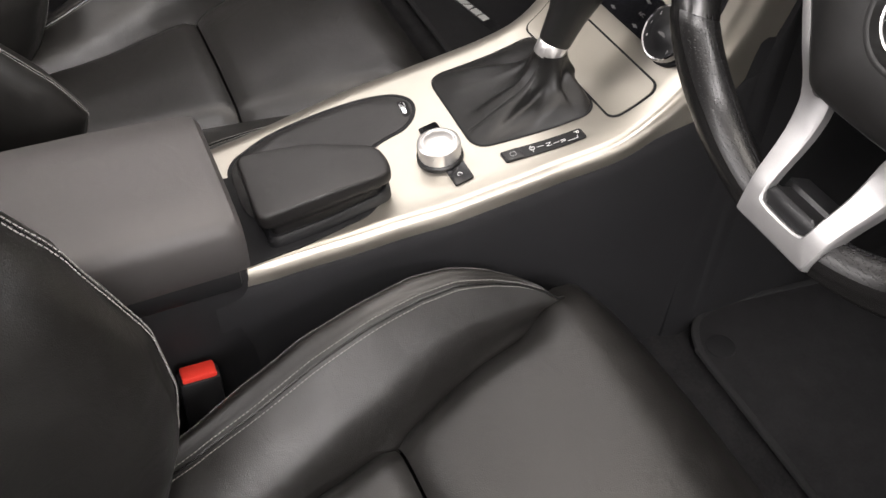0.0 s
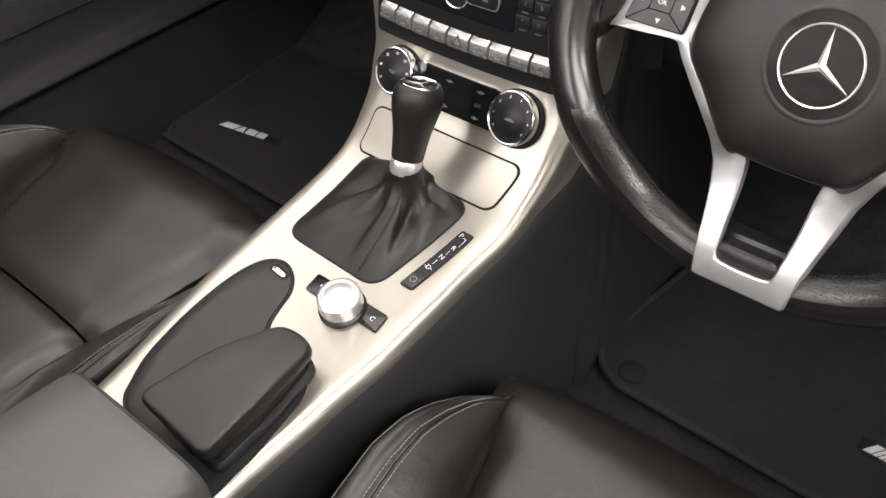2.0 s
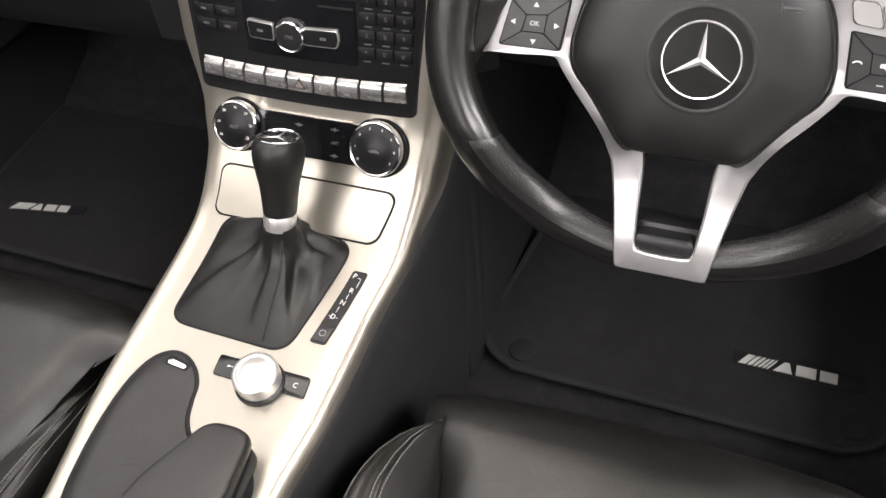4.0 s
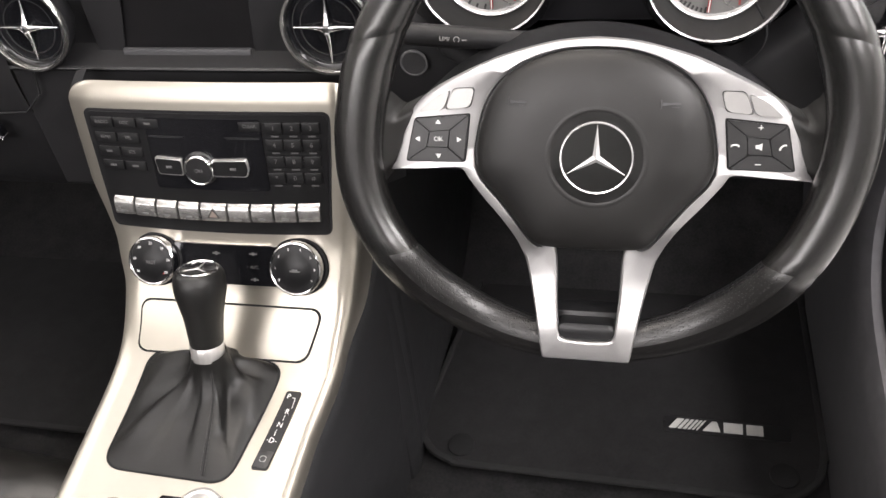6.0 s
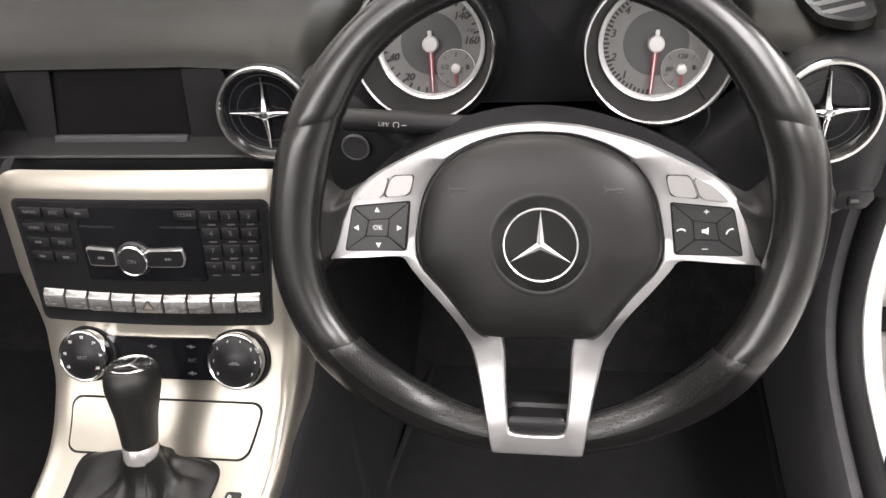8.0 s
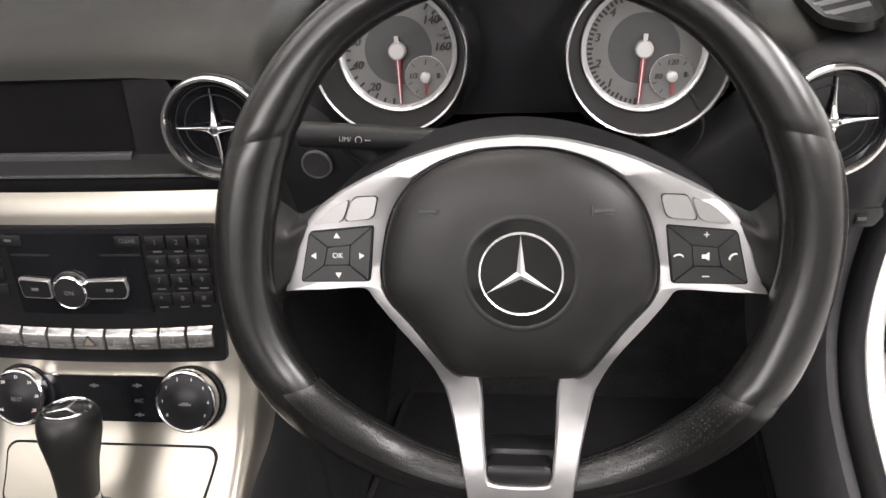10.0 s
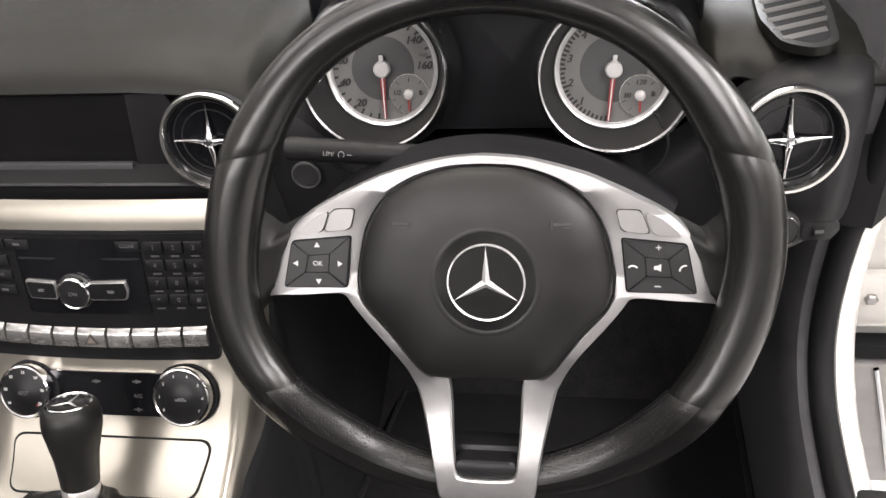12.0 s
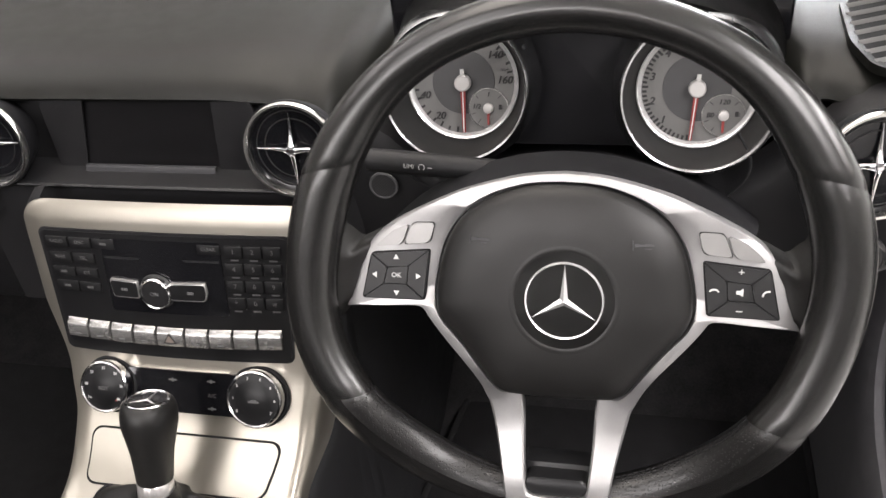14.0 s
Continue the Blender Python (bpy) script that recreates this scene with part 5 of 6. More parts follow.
SP = Matrix.Translation((0.6065, 0.1490, 0.5395)) @ pose(0, 0, 0, 88, 0, 4)
part("recess", moved(prism(quad_round([(-0.013, -0.008), (0.010, -0.008), (0.016, 0.001), (0.014, 0.008), (-0.013, 0.007)], 0.002), -0.001, 0.0012, 0.0006), SP), SATIN_BLACK, slide)
part("slider", moved(box(-0.005, 0.004, -0.004, 0.004, 0.0, 0.0035, 0.0006), SP), FASCIA, slide)
part("slider_mark", moved(bar(-0.0035, 0.003, -0.0006, 0.0022, 0.0034, 0.0039), SP), DIM_INK, slide)

# ---------------------------------------------------------------- the instruments
cluster = thing("instrument_cluster", (0.355, 0.23, 0.62), "twin round instruments in chrome-edged tubes under a black hood", "instruments")
part("back_plate", box(0.19, 0.52, 0.262, 0.275, 0.56, 0.78, 0.004), GLOSS_BLACK, cluster, "black back plate")
part("centre_display", moved(prism(quad_round([(-0.060, -0.060), (0.060, -0.060), (0.060, 0.080), (-0.060, 0.080)], 0.006), 0, 0.003, 0.001), Matrix.Translation((0.3545, 0.222, 0.660)) @ pose(0, 0, 0, 76, 0, 0)), SHROUD, cluster, "dark multifunction display")
hood = []
for y, half, top in ((0.205, 0.146, 0.722), (0.190, 0.150, 0.730), (0.186, 0.153, 0.735), (0.190, 0.156, 0.738), (0.21, 0.158, 0.741), (0.25, 0.164, 0.744), (0.30, 0.176, 0.744), (0.36, 0.188, 0.738), (0.44, 0.195, 0.72)):
    row = []
    for i in range(49):
        a = math.pi * i / 48
        u, h = math.cos(a), math.sin(a) ** 0.62
        row.append(Vector((0.355 + half * math.copysign(abs(u) ** 0.75, u), y + 0.012 * abs(u) ** 3, 0.622 + (top - 0.622) * h)))
    hood.append(row)
bm = loft(hood)
bmesh.ops.solidify(bm, geom=list(bm.faces), thickness=0.006)
part("hood", bm, HOOD_VINYL, cluster, "black leather-grained hood")
part("lower_shroud", loft([[Vector((0.355 + 0.135 * k * q, y, z0 + h * (1 - q * q) - 0.02 * max(0, abs(q) - 0.8))) for q in np.linspace(-1, 1, 33)]
                           for y, k, z0, h in ((0.052, 0.60, 0.560, 0.050), (0.056, 0.80, 0.580, 0.058), (0.066, 0.92, 0.594, 0.060), (0.10, 1.0, 0.594, 0.060), (0.14, 1.05, 0.574, 0.057), (0.20, 1.10, 0.545, 0.054), (0.26, 1.15, 0.53, 0.05))]), SHROUD, cluster, "black column shroud")

GT = 74.0


def thick(bm, by):
    """Bolder characters: four shifted copies of one another."""
    me = bpy.data.meshes.new("bold")
    bm.to_mesh(me)
    for dx, dy in ((by, 0), (-by, 0), (0, by * 0.6)):
        n = len(bm.verts)
        bm.from_mesh(me)
        bm.verts.ensure_lookup_table()
        for v in bm.verts[n:]:
            v.co += Vector((dx, dy, 0.00004 * (1 + dx / by)))
    bpy.data.meshes.remove(me)
    return bm


for cx, cy, cz, kind in ((0.2620, 0.206, 0.6575, "speed"), (0.4470, 0.203, 0.6545, "revs")):
    at = Matrix.Translation((cx, cy, cz)) @ pose(0, 0, 0, GT, 0, 0)
    R = 0.0428
    g = part("gauge_face", moved(lathe([(R, -0.004), (R, 0.0), (0.001, 0.0002)], 64), at), DIAL_SILVER, cluster, "pale silver gauge face")
    part("gauge_centre", moved(lathe([(0.0262, 0.0), (0.0260, 0.0006), (0.001, 0.0007)], 48), at), DIAL_GREY, g, "dark grey gauge centre")
    part("gauge_ring", moved(lathe([(R + 0.0036, -0.002), (R + 0.0036, 0.0050), (R + 0.0026, 0.0056), (R + 0.0002, 0.0040), (R - 0.0008, 0.0022), (R - 0.0010, 0.0004)], 72, False), at), STAR_METAL, cluster, "chrome gauge ring")
    # funnel and chrome rim of the tube
    part("tube", moved(lathe([(R + 0.0032, 0.0), (R + 0.0065, 0.010), (R + 0.0110, 0.034), (R + 0.0124, 0.0385), (R + 0.0142, 0.0360), (R + 0.0150, -0.02)], 72, False), at), INK, cluster, "black gauge tube")
    part("tube_rim", moved(lathe([(R + 0.0122, 0.0375), (R + 0.0128, 0.0400), (R + 0.0142, 0.0410), (R + 0.0158, 0.0392), (R + 0.0175, 0.0340), (R + 0.0195, 0.0260), (R + 0.0215, 0.0150), (R + 0.0225, 0.0020)], 72, False), at), TUBE_CHROME, cluster, "chrome tube rim")
    ticks = []
    for k in range(49):
        deg = 262 - 5.2 * k
        if deg < 8 and kind == "speed":
            continue
        lo = R - (0.0046 if k % 4 else 0.0058)
        if k % 2 == 0 or kind == "revs":
            ticks.append(moved(bar(lo, R - 0.0012, -0.0009, 0.0009, 0.0002, 0.0008), pose(0, 0, 0, 0, 0, deg)))
    part("gauge_scale", moved(joined(*ticks), at), INK, g)
    labels = ((("20", 234), ("40", 198), ("60", 168), ("80", 140), ("100", 112), ("120", 84), ("140", 40), ("160", 3)) if kind == "speed" else (("1", 225), ("2", 197), ("3", 166), ("4", 132), ("5", 98), ("6", 62)))
    for txt, deg in labels:
        rr = 0.0342 if kind == "speed" else 0.0355
        part("gauge_number", moved(thick(lettering(txt, 0.0086, shear=0.25), 0.0003), at @ pose(rr * math.cos(radians(deg)), rr * math.sin(radians(deg)), 0.0012)), INK, g)
    if kind == "speed":
        part("gauge_word", moved(lettering("mph", 0.0040), at @ pose(0.0345, 0.0105, 0.0006)), INK, g)
    else:
        for deg in (8, 13, 18, 23, 28):
            part("red_band", moved(bar(0.0365, 0.0405, -0.0011, 0.0011, 0.0003, 0.0009), at @ pose(0, 0, 0, 0, 0, deg)), RED_INK, g)
    sub = at @ pose(0.0208, -0.0208, 0.0)
    s_ = part("sub_gauge", moved(lathe([(0.0162, 0.0002), (0.0160, 0.0016), (0.001, 0.0018)], 44), sub), DIAL_SILVER, g, "small silver gauge")
    part("sub_ring", moved(lathe([(0.0166, 0.001), (0.0165, 0.0022), (0.0160, 0.0022), (0.0159, 0.0016)], 44, False), sub), SATIN_CHROME, g)
    for txt, u, v in ((("1/2", -0.0100, 0.0012), ("1", 0.0, 0.0112)) if kind == "speed" else (("80", -0.0100, 0.0), ("120", 0.0, 0.0102))):
        part("gauge_number", moved(thick(lettering(txt, 0.0056, shear=0.2), 0.0002), sub @ pose(u, v, 0.0021)), INK, g)
    for deg in (45, 135, 200, 235):
        part("sub_tick", moved(bar(0.0115, 0.0148, -0.0003, 0.0003, 0.0018, 0.0023), sub @ pose(0, 0, 0, 0, 0, deg)), INK, g)
    part("pump_mark", moved(joined(bar(-0.0015, 0.0012, -0.002, 0.002), bar(0.0018, 0.0022, -0.0018, 0.0010)), sub @ pose(0.0100, 0.0010, 0.0019)), INK, g)
    part("sub_needle", moved(prism([(-0.0008, -0.0135), (0.0008, -0.0135), (0.0012, 0.004), (-0.0012, 0.004)], 0.0026, 0.0036), sub), RED_INK, g)
    part("sub_hub", moved(lathe([(0.0042, 0.0018), (0.0040, 0.0050), (0.0032, 0.0056), (0.0004, 0.0057)], 24), sub), DIAL_PALE, g)
    swing = at @ pose(0, 0, 0, 0, 0, 1.0 if kind == "speed" else -5.0)
    part("needle", moved(prism([(-0.0012, -0.0405), (0.0012, -0.0405), (0.0021, -0.004), (0.0012, 0.0), (-0.0012, 0.0), (-0.0021, -0.004)], 0.0040, 0.0054, 0.0003), swing), RED_INK, g, "red needle")
    part("needle_line", moved(bar(-0.0004, 0.0004, -0.0400, -0.004, 0.0054, 0.0058), swing), WHITE_INK, g)
    part("needle_tail", moved(bar(-0.0016, 0.0016, 0.003, 0.0112, 0.0040, 0.0056), swing), BADGE, g)
    part("needle_hub", moved(lathe([(0.0068, 0.0008), (0.0066, 0.0070), (0.0055, 0.0080), (0.0004, 0.0082)], 32), at), DIAL_PALE, g, "satin needle hub")

# stalk behind the wheel
stalk = thing("column_stalk", (0.30, 0.10, 0.640), "black steering column stalk with white marks", "stalk")
part("arm", tube([(0.2100, 0.100, 0.6435), (0.2140, 0.100, 0.6433), (0.255, 0.1005, 0.6400), (0.30, 0.102, 0.6370), (0.345, 0.104, 0.634)], lambda t: 0.0088 if t < 0.5 else 0.0088 - 0.003 * (t - 0.5) * 2, 24), FASCIA, stalk)
part("end_cap", tube([(0.2078, 0.100, 0.6436), (0.2105, 0.100, 0.6435)], 0.0080, 24), FASCIA, stalk)
MK = Matrix.Translation((0.2445, 0.0912, 0.6435)) @ pose(0, 0, 0, 68, 4, 0)
part("stalk_letter", moved(lettering("LIM/", 0.0046), MK @ pose(-0.003, 0, 0.0007)), PALE_INK, stalk)
part("stalk_mark", moved(tube([(0.0022 * math.cos(a), 0.0022 * math.sin(a), 0) for a in np.linspace(-0.9, 4.0, 12)], 0.0003, 5), MK @ pose(0.0065, 0, 0.0008)), PALE_INK, stalk)
part("stalk_mark", moved(bar(-0.0018, 0.0018, -0.0003, 0.0003), MK @ pose(0.0125, 0, 0.0004)), PALE_INK, stalk)

# ---------------------------------------------------------------- the seats
SC = 0.370
RIDGE = [(-0.56, (0.205, 0.205)), (-0.50, (0.200, 0.215)), (-0.443, (0.194, 0.232)), (-0.388, (0.183, 0.254)), (-0.33, (0.173, 0.277)), (-0.277, (0.166, 0.290)), (-0.225, (0.161, 0.295)), (-0.185, (0.162, 0.291)), (-0.155, (0.166, 0.283)), (-0.125, (0.176, 0.270)), (-0.104, (0.188, 0.259)), (-0.092, (0.197, 0.250))]
VALLEY = [(-0.56, 0.286), (-0.50, 0.281), (-0.443, 0.275), (-0.388, 0.268), (-0.33, 0.257), (-0.277, 0.244), (-0.225, 0.224), (-0.185, 0.211), (-0.155, 0.205), (-0.125, 0.198), (-0.104, 0.192), (-0.092, 0.189)]


def table2(table, y):
    for (a, va), (b, vb) in zip(table, table[1:]):
        if y <= b or b == table[-1][0]:
            k = max(0.0, min(1.0, (y - a) / (b - a)))
            if isinstance(va, tuple):
                return tuple(p + (q - p) * k for p, q in zip(va, vb))
            return va + (vb - va) * k


def cushion_z(y):
    return lerp_table([(-0.62, 0.178), (-0.45, 0.188), (-0.28, 0.207), (-0.16, 0.226), (-0.09, 0.233), (-0.06, 0.228), (-0.035, 0.212), (-0.018, 0.185), (-0.012, 0.15), (-0.012, 0.06)], y)


def make_seat(low=0.0, recline=0.0):
    """One sports seat; low: how far its bolster on the far side is squashed; recline: how far the backrest leans back."""
    seat = thing("car_seat", (SC, -0.3, 0.02), "black leather sports seat with grey double stitching", "car seat", "seats")
    # centre panel, front and rear, with a sunk seam between
    for y0, y1, lab in ((-0.62, -0.2815, "black leather rear cushion panel"), (-0.2785, -0.012, "black leather front cushion panel")):
        rows = []
        n = 26
        ys = [y0 + (y1 - y0) * i / n for i in range(n + 1)]
        for y in ys:
            out = max(0.0, min(1.0, (y + 0.135) / 0.05))
            out = out * out * (3 - 2 * out)
            xv = table2(VALLEY, min(y, -0.092)) - max(0, y + 0.092) * 0.10 - 0.022 * out
            half = SC - xv
            z = cushion_z(y)
            seamdip = 0.010 * math.exp(-((y + 0.28) / 0.010) ** 2)
            row = []
            for j in range(33):
                k = -1 + 2 * j / 32
                edge = 0.017 * (1 - 0.45 * out) * max(0, abs(k) - 0.78) ** 2 / 0.0484
                puff = 0.006 * (1 - k * k)
                wr = 0.0016 * noise.noise(Vector((k * 2.2, y * 16, 1.3))) + 0.0022 * noise.noise(Vector((k * half * 30, y * 9, 7.0))) * max(0, abs(k) - 0.3)
                crease = -0.0035 * math.exp(-((abs(k) - 0.86 + (y + 0.10) * 1.5) / 0.03) ** 2) * math.exp(-((y + 0.115) / 0.03) ** 2)
                front = max(0.0, y + 0.06) * (k * k) * 0.5
                row.append(Vector((SC + half * k, y, z + puff - edge - seamdip + wr + crease - front)))
            rows.append(row)
        if y1 > -0.1:
            last = rows[-1]
            for dz in (0.05, 0.10):
                rows.append([Vector((p.x, p.y + 0.001, max(0.05, p.z - dz))) for p in last])
        part("cushion_panel", loft(rows), LEATHER, seat, lab)
    # side bolsters of the cushion
    for sgn in (1, -1):
        rows, line_a, line_b, line_c = [], [], [], []
        ys = list(np.linspace(-0.56, -0.092, 40)) + [-0.088, -0.084]
        for i, y in enumerate(ys):
            yy = min(y, -0.092)
            rx, rz = table2(RIDGE, yy)
            rx, rz = rx - 0.011 + (low * 0.5 if sgn < 0 else 0.0), rz - 0.011 - (low if sgn < 0 else 0.0)
            vx = table2(VALLEY, yy)
            zc = cushion_z(yy)
            tip = max(0.0, min(1.0, (y + 0.125) / 0.041)) ** 2
            vz = zc - 0.016
            rz2 = rz - tip * 0.006
            w = vx - rx
            pts = [(vx + 0.006, vz - 0.012), (vx - 0.004, vz + 0.004), (vx - 0.22 * w, vz + 0.52 * (rz2 - vz)), (rx + 0.42 * w, rz2 - 0.16 * (rz2 - vz)), (rx + 0.25 * w, rz2 - 0.035 * (rz2 - vz) - 0.0005),
                   (rx + 0.17 * w, rz2 - 0.0016), (rx + 0.09 * w, rz2 + 0.0005), (rx, rz2 - 0.002), (rx - 0.008, rz2 - 0.014), (rx - 0.013, rz2 - 0.04), (rx - 0.014, rz2 - 0.08), (rx - 0.008, 0.06)]
            pts = catmull([Vector((px, y, pz)) for px, pz in pts], 3)
            puff = [Vector((0.0012 * noise.noise(Vector((p.x * 30, y * 22, 3.0))), 0, 0.0022 * noise.noise(Vector((p.x * 25, y * 18, 5.0))))) for p in pts]
            pts = [p + q for p, q in zip(pts, puff)]
            if sgn < 0:
                pts = [Vector((2 * SC - p.x, p.y, p.z)) for p in pts]
            rows.append(pts)
            line_a.append(pts[10] + Vector((0, 0, 0.0006)))
            line_b.append(pts[12] + Vector((0, 0, 0.0006)))
            line_c.append(pts[22] + Vector((-sgn * 0.0004, 0, 0.0006)))
        part("cushion_bolster", loft(rows), LEATHER, seat, "padded leather side bolster")
        part("bolster_piping", tube([(a + b) / 2 - Vector((0, 0, 0.0006)) for a, b in zip(line_a, line_b)], 0.0015, 6), RIM_LEATHER, seat)
        stitches(line_a, THREAD, seat, 0.00042, 0.0040)
        stitches(line_b, THREAD, seat, 0.00042, 0.0040)
        stitches(line_c, THREAD, seat, 0.00040, 0.0034)
    # base under the cushion
    part("seat_base", box(SC - 0.19, SC + 0.19, -0.60, -0.03, 0.022, 0.15, 0.02), SATIN_BLACK, seat, "black plastic seat base")
    # backrest: centre and two wings
    EDGE = [(0.16, (-0.500,)), (0.211, (-0.468,)), (0.278, (-0.445,)), (0.325, (-0.438,)), (0.388, (-0.444,)), (0.43, (-0.459,)), (0.479, (-0.478,)), (0.52, (-0.502,)), (0.60, (-0.55,)), (0.74, (-0.63,))]
    for sgn in (1, -1):
        rows, seam_line = [], []
        for z in np.linspace(0.16, 0.74, 40):
            ey = table2(EDGE, z)[0] - recline * max(0.0, z - 0.28)
            swell = math.sin(max(0, min(1, (z - 0.16) / 0.45)) * math.pi)
            x0 = 0.192 - 0.004 * swell
            pts = [(0.315, ey - 0.105), (0.300, ey - 0.085), (0.283, ey - 0.050), (0.262, ey - 0.020), (0.240, ey - 0.006), (0.222, ey - 0.0008), (0.212, ey + 0.0003), (0.203, ey - 0.001), (x0 + 0.002, ey - 0.010), (x0 - 0.006, ey - 0.03), (x0 - 0.010, ey - 0.07), (x0 + 0.004, ey - 0.13)]
            pts = catmull([Vector((px, py, z)) for px, py in pts], 3)
            pts = [p + Vector((0, 0.0022 * noise.noise(Vector((p.x * 40, z * 30, 2.0))) + 0.0014 * noise.noise(Vector((p.x * 90, z * 26, 4.0))), 0)) for p in pts]
            if sgn < 0:
                pts = [Vector((2 * SC - p.x, p.y, p.z)) for p in pts]
            rows.append(pts)
            seam_line.append(pts[18] + Vector((0, 0.0012, 0)))
        part("back_bolster", loft(rows), LEATHER, seat, "padded leather backrest bolster")
        part("bolster_piping", tube([p - Vector((0, 0.0012, 0)) for p in seam_line], 0.0014, 6), RIM_LEATHER, seat)
        for dx in (-0.003, 0.003):
            stitches([p + Vector((dx, 0, 0)) for p in seam_line], THREAD, seat, 0.0006, 0.0042)
    rows = []
    for z in np.linspace(0.15, 0.76, 14):
        ey = table2(EDGE, z)[0] - 0.095 - recline * max(0.0, z - 0.28)
        rows.append([Vector((SC + 0.075 * k, ey - 0.008 * (1 - k * k), z)) for k in np.linspace(-1, 1, 9)])
    part("back_panel", loft(rows), LEATHER, seat, "black leather backrest centre")
    part("back_shell", box(SC - 0.18, SC + 0.18, -0.88, -0.76, 0.10, 0.66 - 0.2 * recline, 0.03), SATIN_BLACK, seat, "black seat shell")
    return seat


seat = make_seat()
other = make_seat(0.072, 0.70)
other.matrix_basis = Matrix.Translation((-0.740, 0, 0)) @ other.matrix_basis

# belt buckle between seat and console
buckle = thing("belt_buckle", (0.128, -0.42, 0.02), "black seat belt buckle with a red release button", "belt buckle")
BK = Matrix.Translation((0.1140, -0.418, 0.204)) @ pose(0, 0, 0, -4, -12, 0)
part("housing", moved(box(-0.0115, 0.0115, -0.0185, 0.0185, -0.075, 0.000, 0.003), BK), SATIN_BLACK, buckle)
part("button", moved(box(-0.0095, 0.0095, -0.0155, 0.0155, -0.004, 0.0050, 0.0018), BK), RED_PLASTIC, buckle, "red release button")
part("stalk", tube([(0.128, -0.417, 0.02), (0.128, -0.416, 0.08), (0.127, -0.416, 0.14)], 0.008, 10), SATIN_BLACK, buckle)

# ---------------------------------------------------------------- floor mats
def floor_mat(corners, badge_at, badge_w, buttons, lean, turn=0.085):
    cx, cy = sum(c[0] for c in corners) / len(corners), sum(c[1] for c in corners) / len(corners)
    mat = thing("floor_mat", (cx, cy, 0.03), "black velour floor mat with a bound edge and metal badge", "floor mat", "floor mats")
    line = quad_round(corners, turn, 9)

    def lie(c):
        return Vector((c.x, c.y, c.z + 0.047))
    inner = [(cx + (u - cx) * 0.965, cy + (v - cy) * 0.955) for u, v in line]
    part("mat_body", apply(loft([[Vector((cx + (u - cx) * k, cy + (v - cy) * k, h)) for u, v in line] for k, h in ((0.99, -0.006), (0.99, 0.001), (0.95, 0.0022), (0.8, 0.0024), (0.55, 0.0024), (0.3, 0.0024), (0.02, 0.0024))], closed_u=True, caps=True), lie), MAT_PILE, mat, "short black pile")
    edge = catmull([Vector((u, v, 0)) for u, v in line], 2, True)
    part("edge_binding", apply(tube(edge, 0.0050, 8, closed=True, flat=0.75), lie), MAT_EDGE, mat, "woven edge binding")
    for u, v in buttons:
        part("mat_button", apply(moved(lathe([(0.017, 0.001), (0.0165, 0.0034), (0.014, 0.0042), (0.001, 0.0040)], 28), pose(u, v, 0.001)), lie), RUBBER, mat)
    # badge: slanted stripes and a block of plain bars
    w = badge_w
    place = pose(*badge_at, 0.0030, 0, 0, lean)
    plate = part("badge_plate", apply(moved(prism(rounded(-w * 0.54, w * 0.56, -w * 0.085, w * 0.085, 0.003), -0.001, 0.0008), place), lie), SATIN_BLACK, mat)
    x = -w / 2
    for width in (0.062, 0.030, 0.026, 0.022, 0.018, 0.014):
        a, b = x, x + width * w
        part("badge_stripe", apply(moved(prism([(a, -w * 0.055), (b, -w * 0.055), (b + w * 0.075, w * 0.055), (a + w * 0.075, w * 0.055)], 0.0005, 0.0022), place), lie), BADGE, plate)
        x = b + 0.016 * w
    x += 0.02 * w
    for q in ([(0.010, -1), (0.165, -1), (0.135, 1), (0.095, 1)], [(0.195, -1), (0.360, -1), (0.360, 1), (0.195, 1)], [(0.392, -1), (0.535, -1), (0.535, 1), (0.392, 1)]):
        part("badge_bar", apply(moved(prism([(x + a * w, b * w * 0.055) for a, b in q], 0.0005, 0.0022), place), lie), BADGE, plate)
    return mat


floor_mat([(0.130, 0.122), (0.632, 0.112), (0.634, 0.55), (0.19, 0.55)], (0.5195, 0.2075), 0.137, ((0.196, 0.146), (0.583, 0.145)), -1.0)
floor_mat([(-0.715, 0.120), (-0.150, 0.110), (-0.18, 0.55), (-0.735, 0.55)], (-0.585, 0.206), 0.118, (), 9.0, 0.045)

# ---------------------------------------------------------------- passenger door
pdoor = thing("passenger_door", (-0.79, 0.0, 0.0), "closed black door lining with a padded armrest ledge", "car door")
rows = []
for y in np.linspace(-0.95, 0.62, 30):
    f = max(0, y - 0.1) * 0.08
    rows.append([Vector((-0.735 + f * 0.2, y, -0.03)), Vector((-0.735 + f * 0.2, y, 0.03)), Vector((-0.740, y, 0.10)), Vector((-0.748, y, 0.185)), Vector((-0.742, y, 0.200)), Vector((-0.728, y, 0.206)), Vector((-0.724, y, 0.214)), Vector((-0.735, y, 0.224)), Vector((-0.752, y, 0.235)), Vector((-0.757, y, 0.285)),
                 Vector((-0.752, y, 0.30)), Vector((-0.768, y, 0.42)), Vector((-0.765, y, 0.55)), Vector((-0.755, y, 0.66)), Vector((-0.765, y, 0.70)), Vector((-0.80, y, 0.715)), Vector((-0.86, y, 0.71))])
part("lining", loft([catmull(r, 4) for r in rows]), DOOR_BLACK, pdoor, "black moulded door lining")
part("ledge_edge", tube([(-0.7560, -0.30, 0.292), (-0.756, -0.1, 0.294), (-0.757, 0.03, 0.296), (-0.765, 0.06, 0.298)], 0.0016, 8), SLAT_GREY, pdoor)

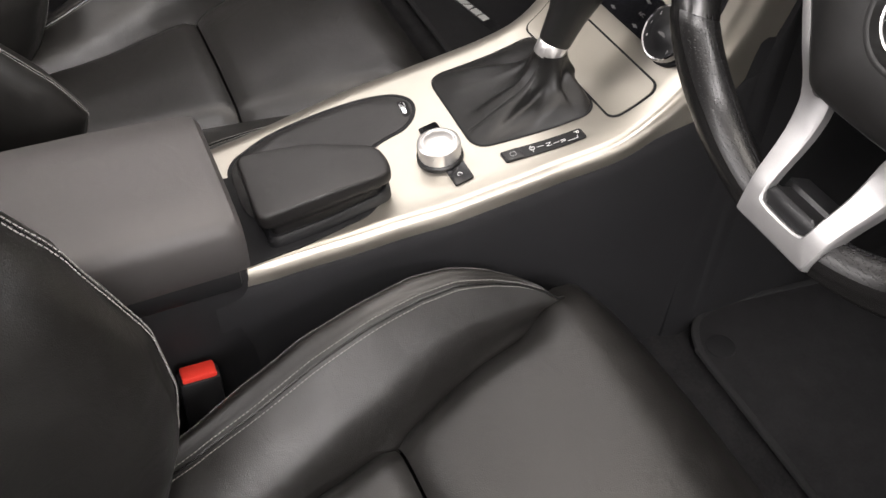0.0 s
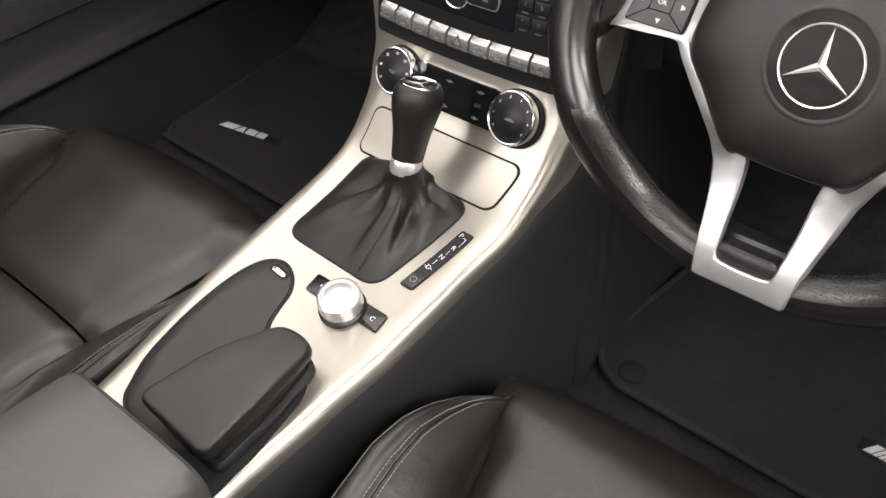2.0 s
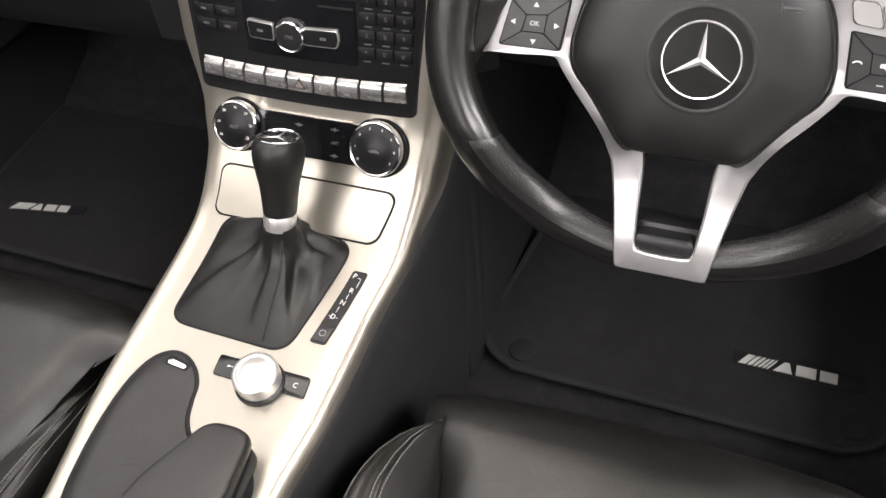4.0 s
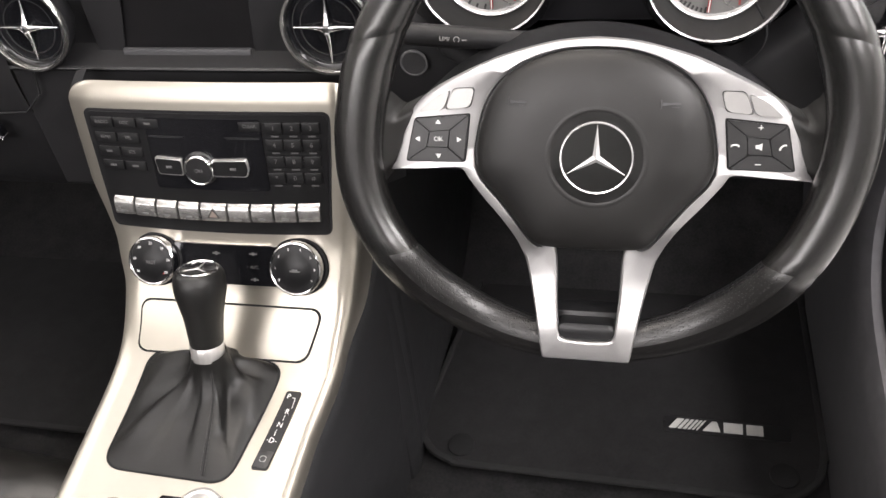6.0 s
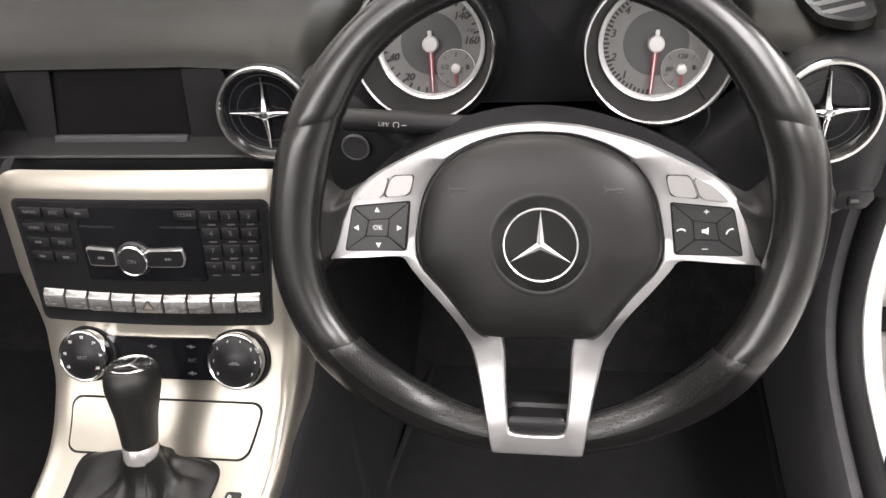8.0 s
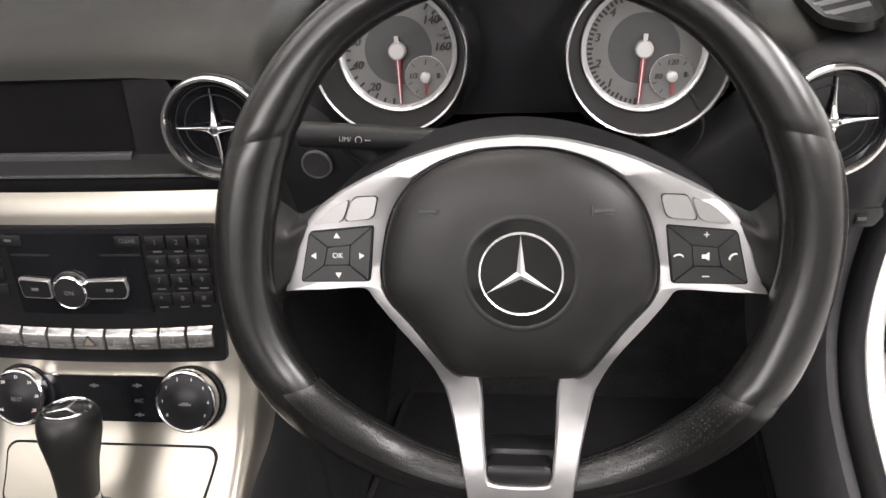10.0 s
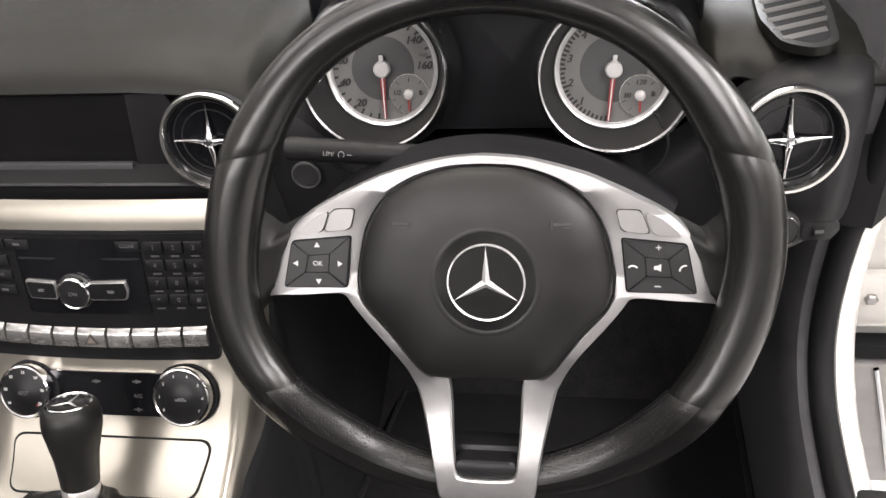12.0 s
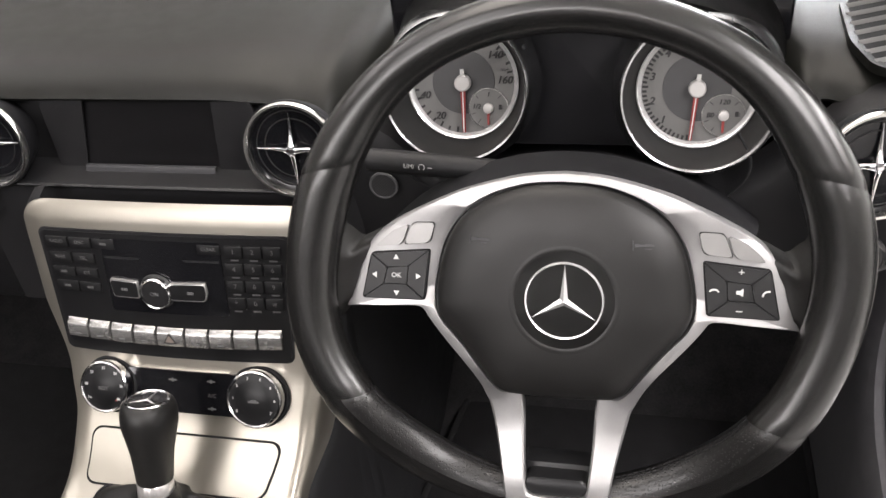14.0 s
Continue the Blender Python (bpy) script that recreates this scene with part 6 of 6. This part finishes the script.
# ---------------------------------------------------------------- driver's door opening
sill = thing("door_sill", (0.68, 0.1, 0.1), "white painted door aperture with a black rubber seal", "door sill")
# path of the aperture: up the front post, round, then back along the sill
PATHS = [(0.10, 0.95), (0.17, 0.75), (0.20, 0.62), (0.222, 0.548), (0.240, 0.500), (0.256, 0.450), (0.263, 0.380), (0.252, 0.327), (0.216, 0.288), (0.170, 0.270), (0.10, 0.258), (0.0, 0.25), (-0.30, 0.245), (-0.90, 0.245)]
ROUTE = catmull([Vector((0, y, z)) for y, z in PATHS], 5)


def swept(section, x_shift=0.0):
    """A profile (outward x, inward offset) carried along the aperture."""
    rows = []
    for i, p in enumerate(ROUTE):
        t = (ROUTE[min(i + 1, len(ROUTE) - 1)] - ROUTE[max(i - 1, 0)]).normalized()
        nn = Vector((0, t.z, -t.y))
        if nn.dot(Vector((0, -0.6, 0.8))) < 0:
            nn = -nn
        rows.append([Vector((x, p.y, p.z)) + nn * h for x, h in section])
    return rows


part("painted_flange", loft(swept([(0.674, -0.03), (0.675, -0.004), (0.678, 0.0), (0.684, -0.001), (0.692, -0.008), (0.699, -0.018), (0.7035, -0.028), (0.7060, -0.036), (0.7065, -0.046), (0.7060, -0.075), (0.704, -0.16)])), WHITE_PAINT, sill, "white painted door frame")
seal_sec = [(0.662 + 0.0125 * math.cos(a), 0.004 + 0.012 * math.sin(a)) for a in np.linspace(-0.5, math.pi + 0.7, 12)]
part("rubber_seal", loft(swept(seal_sec)), RUBBER, sill, "black rubber door seal")
part("inner_trim", loft(swept([(0.655, 0.004), (0.640, 0.002), (0.632, -0.010), (0.630, -0.04), (0.632, -0.12), (0.638, -0.25), (0.640, -0.42)])), SIDE_LINING, sill, "dark grey sill trim")
part("sill_plate", box(0.676, 0.760, -0.60, 0.130, 0.15, 0.262, 0.006), SATIN_BLACK, sill, "black sill cover")
# kick panel that closes the footwell
part("kick_panel", loft([[Vector((0.645, y, z)) for z in (0.0, 0.2, 0.45, 0.62)] for y in (0.285, 0.4, 0.6, 0.84)]), SIDE_LINING, sill, "dark footwell side lining")

part("pillar_trim", loft([[Vector((0.640, y0, z)), Vector((0.668, y0 - 0.006, z)), Vector((0.690, y0 + 0.02, z)), Vector((0.70, y0 + 0.035, z)), Vector((0.70, 0.80 if z < 0.66 else y0 + 0.045, z))]
                          for y0, z in ((0.215, 0.50), (0.205, 0.60), (0.198, 0.65), (0.194, 0.675), (0.190, 0.70), (0.165, 0.80), (0.13, 0.95))]), FASCIA, sill, "dark windscreen pillar trim")

# hinge post ahead of the aperture and the open door on it
post = thing("hinge_post", (0.82, 0.50, 0.0), "hinge post beyond the open door aperture, its paint toned down as shade", "car body")
# the face's grey stands for body paint in shade
part("post_face", box(0.712, 0.98, 0.440, 0.47, 0.0, 0.62, 0.006), HINGE_SHADE_GREY, post, "painted post face with shade put into its colour")
part("post_foot", box(0.752, 0.98, 0.400, 0.44, -0.05, 0.168, 0.008), STEEL, post, "grey metal foot of the post")
part("foot_edge", tube([(0.783, 0.397, 0.163), (0.806, 0.396, 0.080), (0.831, 0.395, -0.020)], 0.0035, 8), CHROME, post)
door = thing("driver_door", (0.95, 0.45, -0.05), "open white door hung on grey steel hinges", "car door")
DD = Matrix.Translation((0.860, 0.44, 0.0)) @ pose(0, 0, 0, 0, 0, -20)
part("door_skin", moved(box(0.02, 0.95, -0.02, 0.015, 0.02, 0.62, 0.01), DD), WHITE_PAINT, door, "white painted door panel")
part("door_lining", moved(box(0.06, 0.93, -0.085, -0.022, 0.05, 0.60, 0.02), DD), TRIM_GREY, door, "grey moulded door lining")
HP = Matrix.Translation((0.795, 0.432, 0.0))
for z in (0.250, 0.430):
    hg = part("hinge", moved(prism(rounded(-0.055, 0.075, -0.038, 0.040, 0.018), 0.0, 0.012, 0.003), HP @ Matrix.Translation((0, 0, z)) @ pose(0, 0, 0, 90, 0, 0)), HINGE_SHADE_GREY, door, "light grey steel hinge plate")
    for u in (-0.030, 0.045):
        part("bolt", moved(lathe([(0.008, 0.010), (0.008, 0.016), (0.006, 0.018), (0.001, 0.018)], 6), HP @ Matrix.Translation((u, 0, z + 0.005)) @ pose(0, 0, 0, 90, 0, 0)), STEEL, hg)
    part("knuckle", moved(tube([(0.062, -0.024, z - 0.04), (0.062, -0.024, z + 0.04)], 0.011, 14, up=(0, 1, 0)), HP), HINGE_SHADE_GREY, hg)
part("check_strap", box(0.735, 0.95, 0.402, 0.430, 0.172, 0.196, 0.006), RUBBER, door, "black check strap")

# front bulkhead behind the dash and scuttle
solid("wall_firewall", box(-0.80, 0.66, 0.84, 0.87, 0.0, 0.70), CARPET, "black firewall ahead of the footwells", "wall", kind="structure")
